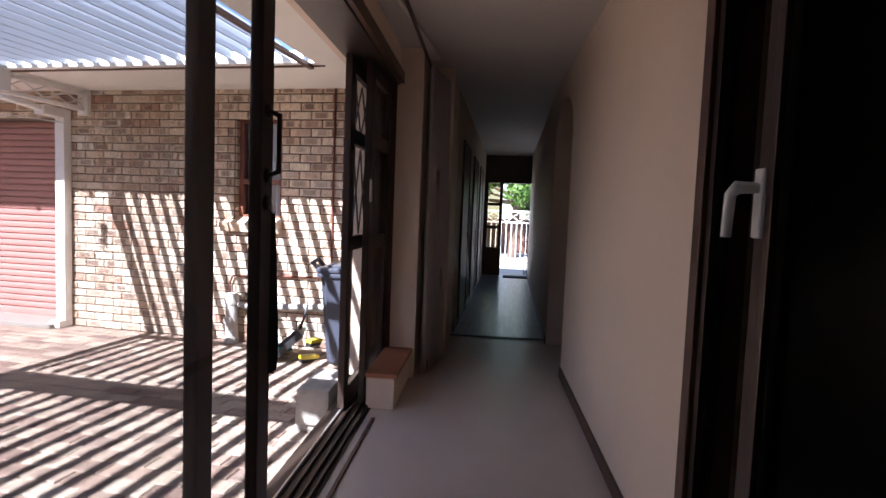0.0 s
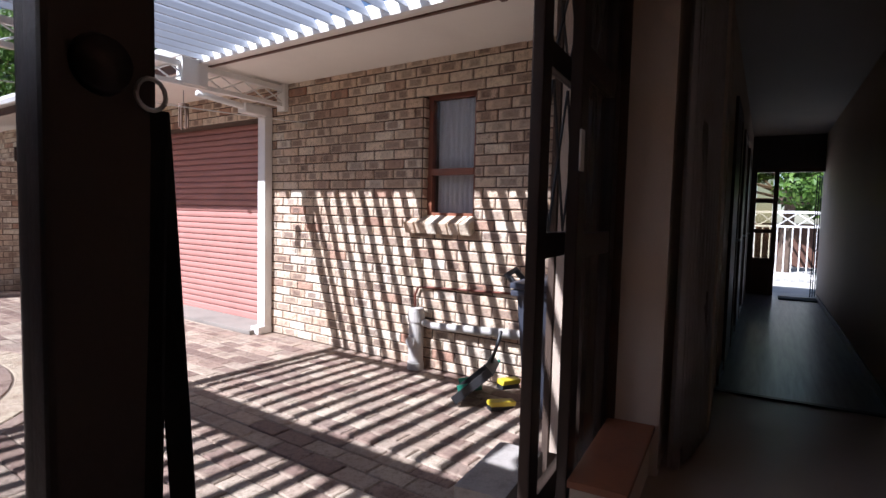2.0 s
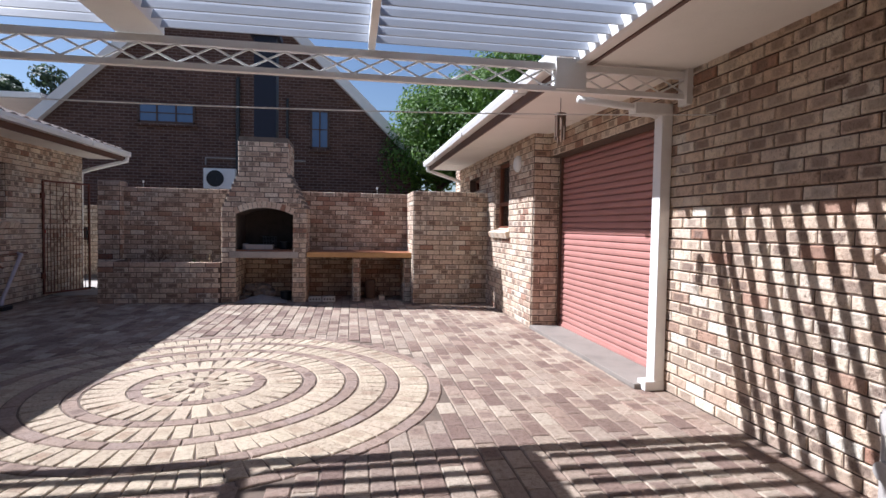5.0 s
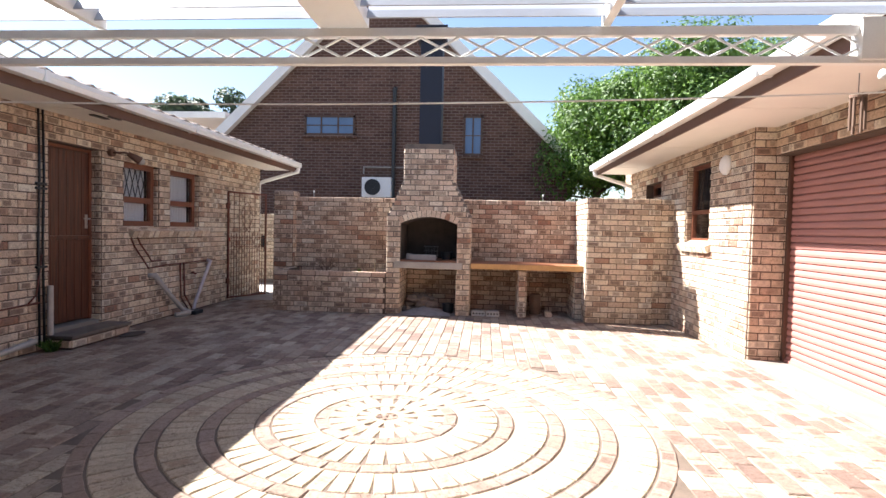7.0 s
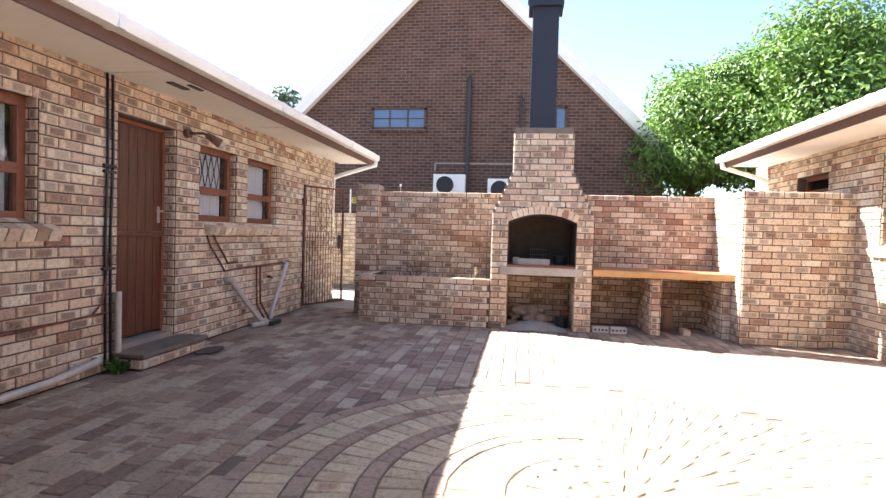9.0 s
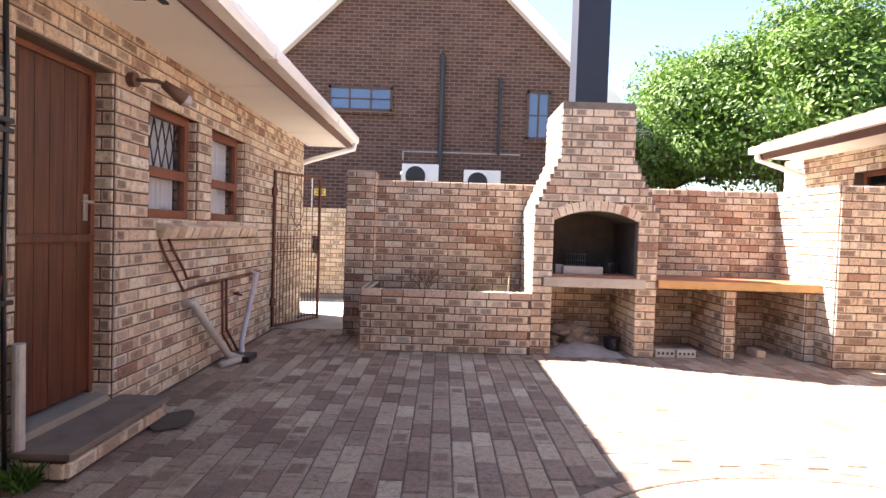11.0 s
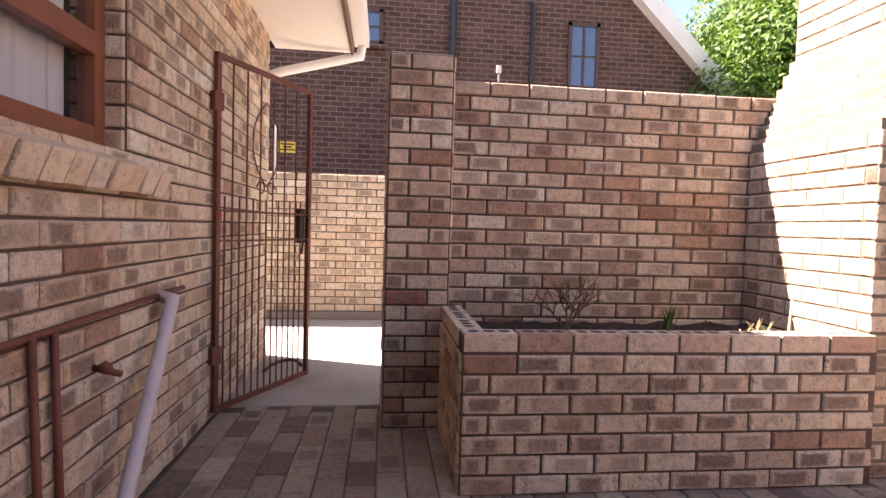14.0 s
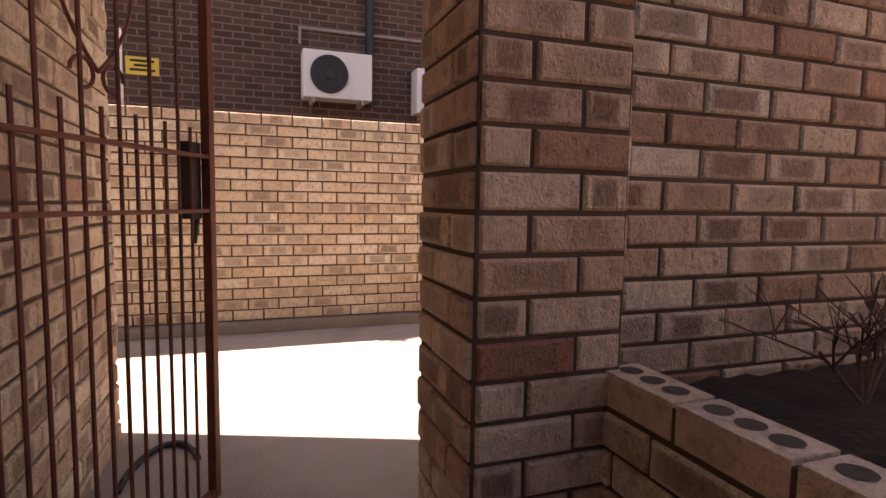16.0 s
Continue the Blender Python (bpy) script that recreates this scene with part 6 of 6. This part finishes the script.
tube(bm, [(-12.15 - 0.30 * math.sin(a) * 1.2, -2.12 + 0.13 * (1 - math.cos(a)), 0.014) for a in np.linspace(0, 2.6, 14)], 0.013, 8)
part("hose", bm, M_BLACK, hs, "", True)
for y in (-0.6, 3.6):
    pg = thing("fence_peg", "small white insulator peg on top of the back wall", "peg", group="pegs on the back wall")
    bm = bmesh.new()
    rod(bm, (BX - 0.1, y, 1.96), (BX - 0.1, y, 2.08), 0.006, 6)
    part("pin", bm, M_STEEL, pg)
    part("insulator", rod(bmesh.new(), (BX - 0.1, y, 2.05), (BX - 0.1, y, 2.09), 0.016, 8), M_WHITE, pg)

# ---- barbecue contents ----
grid = thing("grill_grid", "blackened steel grill grid standing in the fire opening", "grill")
for i in range(9):
    part("bar", rod(bmesh.new(), (BX + 0.14, 1.52 + 0.028 * i, 0.905), (BX + 0.10, 1.52 + 0.028 * i, 1.12), 0.004, 5), M_STEEL, grid)
for z in (0.95, 1.03, 1.11):
    part("cross_bar", rod(bmesh.new(), (BX + 0.13, 1.50, z), (BX + 0.13, 1.76, z), 0.004, 5), M_STEEL, grid)
blk = thing("fire_brick", "pale fire brick lying on the hearth", "brick")
part("block", boxes((-10.52, -10.41, 1.33, 1.78, 0.90, 0.99), bevel=0.012), M_ASH, blk)
blk = thing("fire_brick", "short pale fire brick on the hearth", "brick")
part("block", boxes((-10.62, -10.50, 1.26, 1.35, 0.90, 1.0), bevel=0.012), M_ASH, blk)
pot = thing("cooking_pot", "soot-black pot at the side of the hearth", "pot")
bm = bmesh.new()
rod(bm, (-10.75, 1.94, 0.90), (-10.75, 1.94, 1.03), 0.09, 20, 0.11)
part("body", bm, M_BLACK, pot)
M_RUBBLE = plain("brown_rubble_stone", (0.19, 0.145, 0.115), 0.9, var=0.4, scale=12, bumps=0.6)
r = random.Random(31)
for i in range(34):
    x, y = -10.92 + 0.30 * r.random(), 1.27 + 0.42 * r.random()
    s = r.uniform(0.05, 0.095)
    lvl = 0 if i < 16 else 1 if i < 27 else 2
    st = thing("stone", "rough grey-brown stone heaped under the barbecue", "stone", group="stones under the barbecue", at=Matrix.Translation((x, y, s * 0.45 + lvl * 0.09)))
    bm = ball(bmesh.new(), (0, 0, 0), s, 2, (1, 1.35, 0.75))
    for v in bm.verts:
        v.co *= 1 + 0.55 * noise.noise(v.co * 14 + Vector((i, 0, 0)))
    part("rock", bm, M_RUBBLE, st)
ash = thing("ash_heap", "pale grey ash heap under the barbecue", "ash")
bm = bmesh.new()
bmesh.ops.create_grid(bm, x_segments=24, y_segments=24, size=0.42)
for v in bm.verts:
    d = math.hypot(v.co.x, v.co.y)
    v.co.z = max(0.0, 0.11 * (1 - d / 0.40)) + 0.010 * noise.noise(v.co * 20)
    v.co += Vector((-10.60, 1.60, 0.006))
part("ash", bm, M_ASH, ash, "", True)
pan = thing("cooking_pot", "black cast-iron pot under the barbecue", "pot")
part("body", rod(bmesh.new(), (-10.62, 1.98, 0.0), (-10.62, 1.98, 0.16), 0.085, 18, 0.10), M_BLACK, pan)
for i in range(2):
    hbk = thing("hollow_block", "pale hollow brick lying under the counter", "brick", group="hollow bricks under the counter", at=pose(-10.40, 2.50 + 0.235 * i, 0, 0, 0, 90 + 4 * i))
    part("block", boxes((-0.11, 0.11, -0.05, 0.05, 0.0, 0.09), bevel=0.006), M_CONC, hbk)
    # Dark discs on the solid block paint the shade of its hollows.
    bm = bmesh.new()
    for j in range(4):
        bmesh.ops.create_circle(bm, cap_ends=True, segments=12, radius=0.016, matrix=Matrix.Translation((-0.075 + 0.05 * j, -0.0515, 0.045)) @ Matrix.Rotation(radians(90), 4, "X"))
    part("hole_shade", bm, M_SOOT_OR_HOLE, hbk)
log = thing("log_stump", "short brown log standing under the counter", "log")
part("stump", rod(bmesh.new(), (-10.85, 3.47, 0), (-10.85, 3.47, 0.34), 0.10, 16, 0.095), M_TWIG, log)
lk = thing("fire_brick", "loose brick on the paving under the counter", "brick")
part("block", boxes((-10.72, -10.50, 3.62, 3.72, 0, 0.075), bevel=0.006), M_BRICK, lk)

# ---- paving ----
pave = tagged(part("pavement_yard", boxes((-11.42, -0.2, -2.3, 6.2, -0.029, -0.010)), M_SAND), "yard paved with tan and brown clay pavers", "pavement", kind="structure")
UP = Matrix.Rotation(radians(90), 4, "X")
CX, CY, CR = -5.42, 1.89, 2.02
rows = []
k = 0
y = -2.2
while y < 5.85:
    x = -11.3 - (0.0, 0.124, 0.05, 0.17)[k % 4]
    while x < -0.3:
        if math.hypot(x + 0.12 - CX, y + 0.066 - CY) > CR + 0.02:
            rows.append((Matrix.Translation((x + 0.12, y + 0.066, rng.uniform(-0.003, 0.002) - (0.005 if math.hypot(x + 0.12 - CX, y + 0.066 - CY) < CR + 0.14 else 0))) @ Matrix.Rotation(rng.uniform(-0.012, 0.012), 4, "Z") @ UP, 0.240, 0.125, 0.025))
        x += 0.247
    y += 0.1325
    k += 1
lay(pave, rows, M_PAVER, near=lambda p: -9.9 < p.x < -7.3 and -2.1 < p.y < 0.3, name="paver")


def ring(r, w, n, radial, mat, near):
    out = []
    for i in range(n):
        a = 2 * math.pi * (i + 0.5) / n
        size = (w, 2 * math.pi * (r - w * 0.1) / n - 0.006) if radial else (2 * math.pi * r / n - 0.006, w)
        turn = a if radial else a + math.pi / 2
        out.append((Matrix.Translation((CX + r * math.cos(a), CY + r * math.sin(a), rng.uniform(-0.003, 0.002))) @ Matrix.Rotation(turn + rng.uniform(-.01, .01), 4, "Z") @ UP, size[0], size[1], 0.025))
    lay(pave, out, mat, near=near, name="paver")


ring(0.33, 0.20, 18, True, M_PAVER_PALE, None)
ring(0.16, 0.15, 12, True, M_PAVER_PALE, None)
ring(0.05, 0.075, 6, True, M_PAVER_DARK, None)
for r in (0.52, 0.94, 1.30, 1.65, 2.01):
    ring(r - 0.05, 0.10, max(10, int(2 * math.pi * r / 0.226)), False, M_PAVER_DARK, lambda p: True)
for r0, r1 in ((0.53, 0.83), (0.95, 1.19), (1.31, 1.54), (1.66, 1.90)):
    ring((r0 + r1) / 2, r1 - r0 - 0.008, int(2 * math.pi * (r0 + r1) / 2 / 0.113), True, M_PAVER_PALE, lambda p: True)
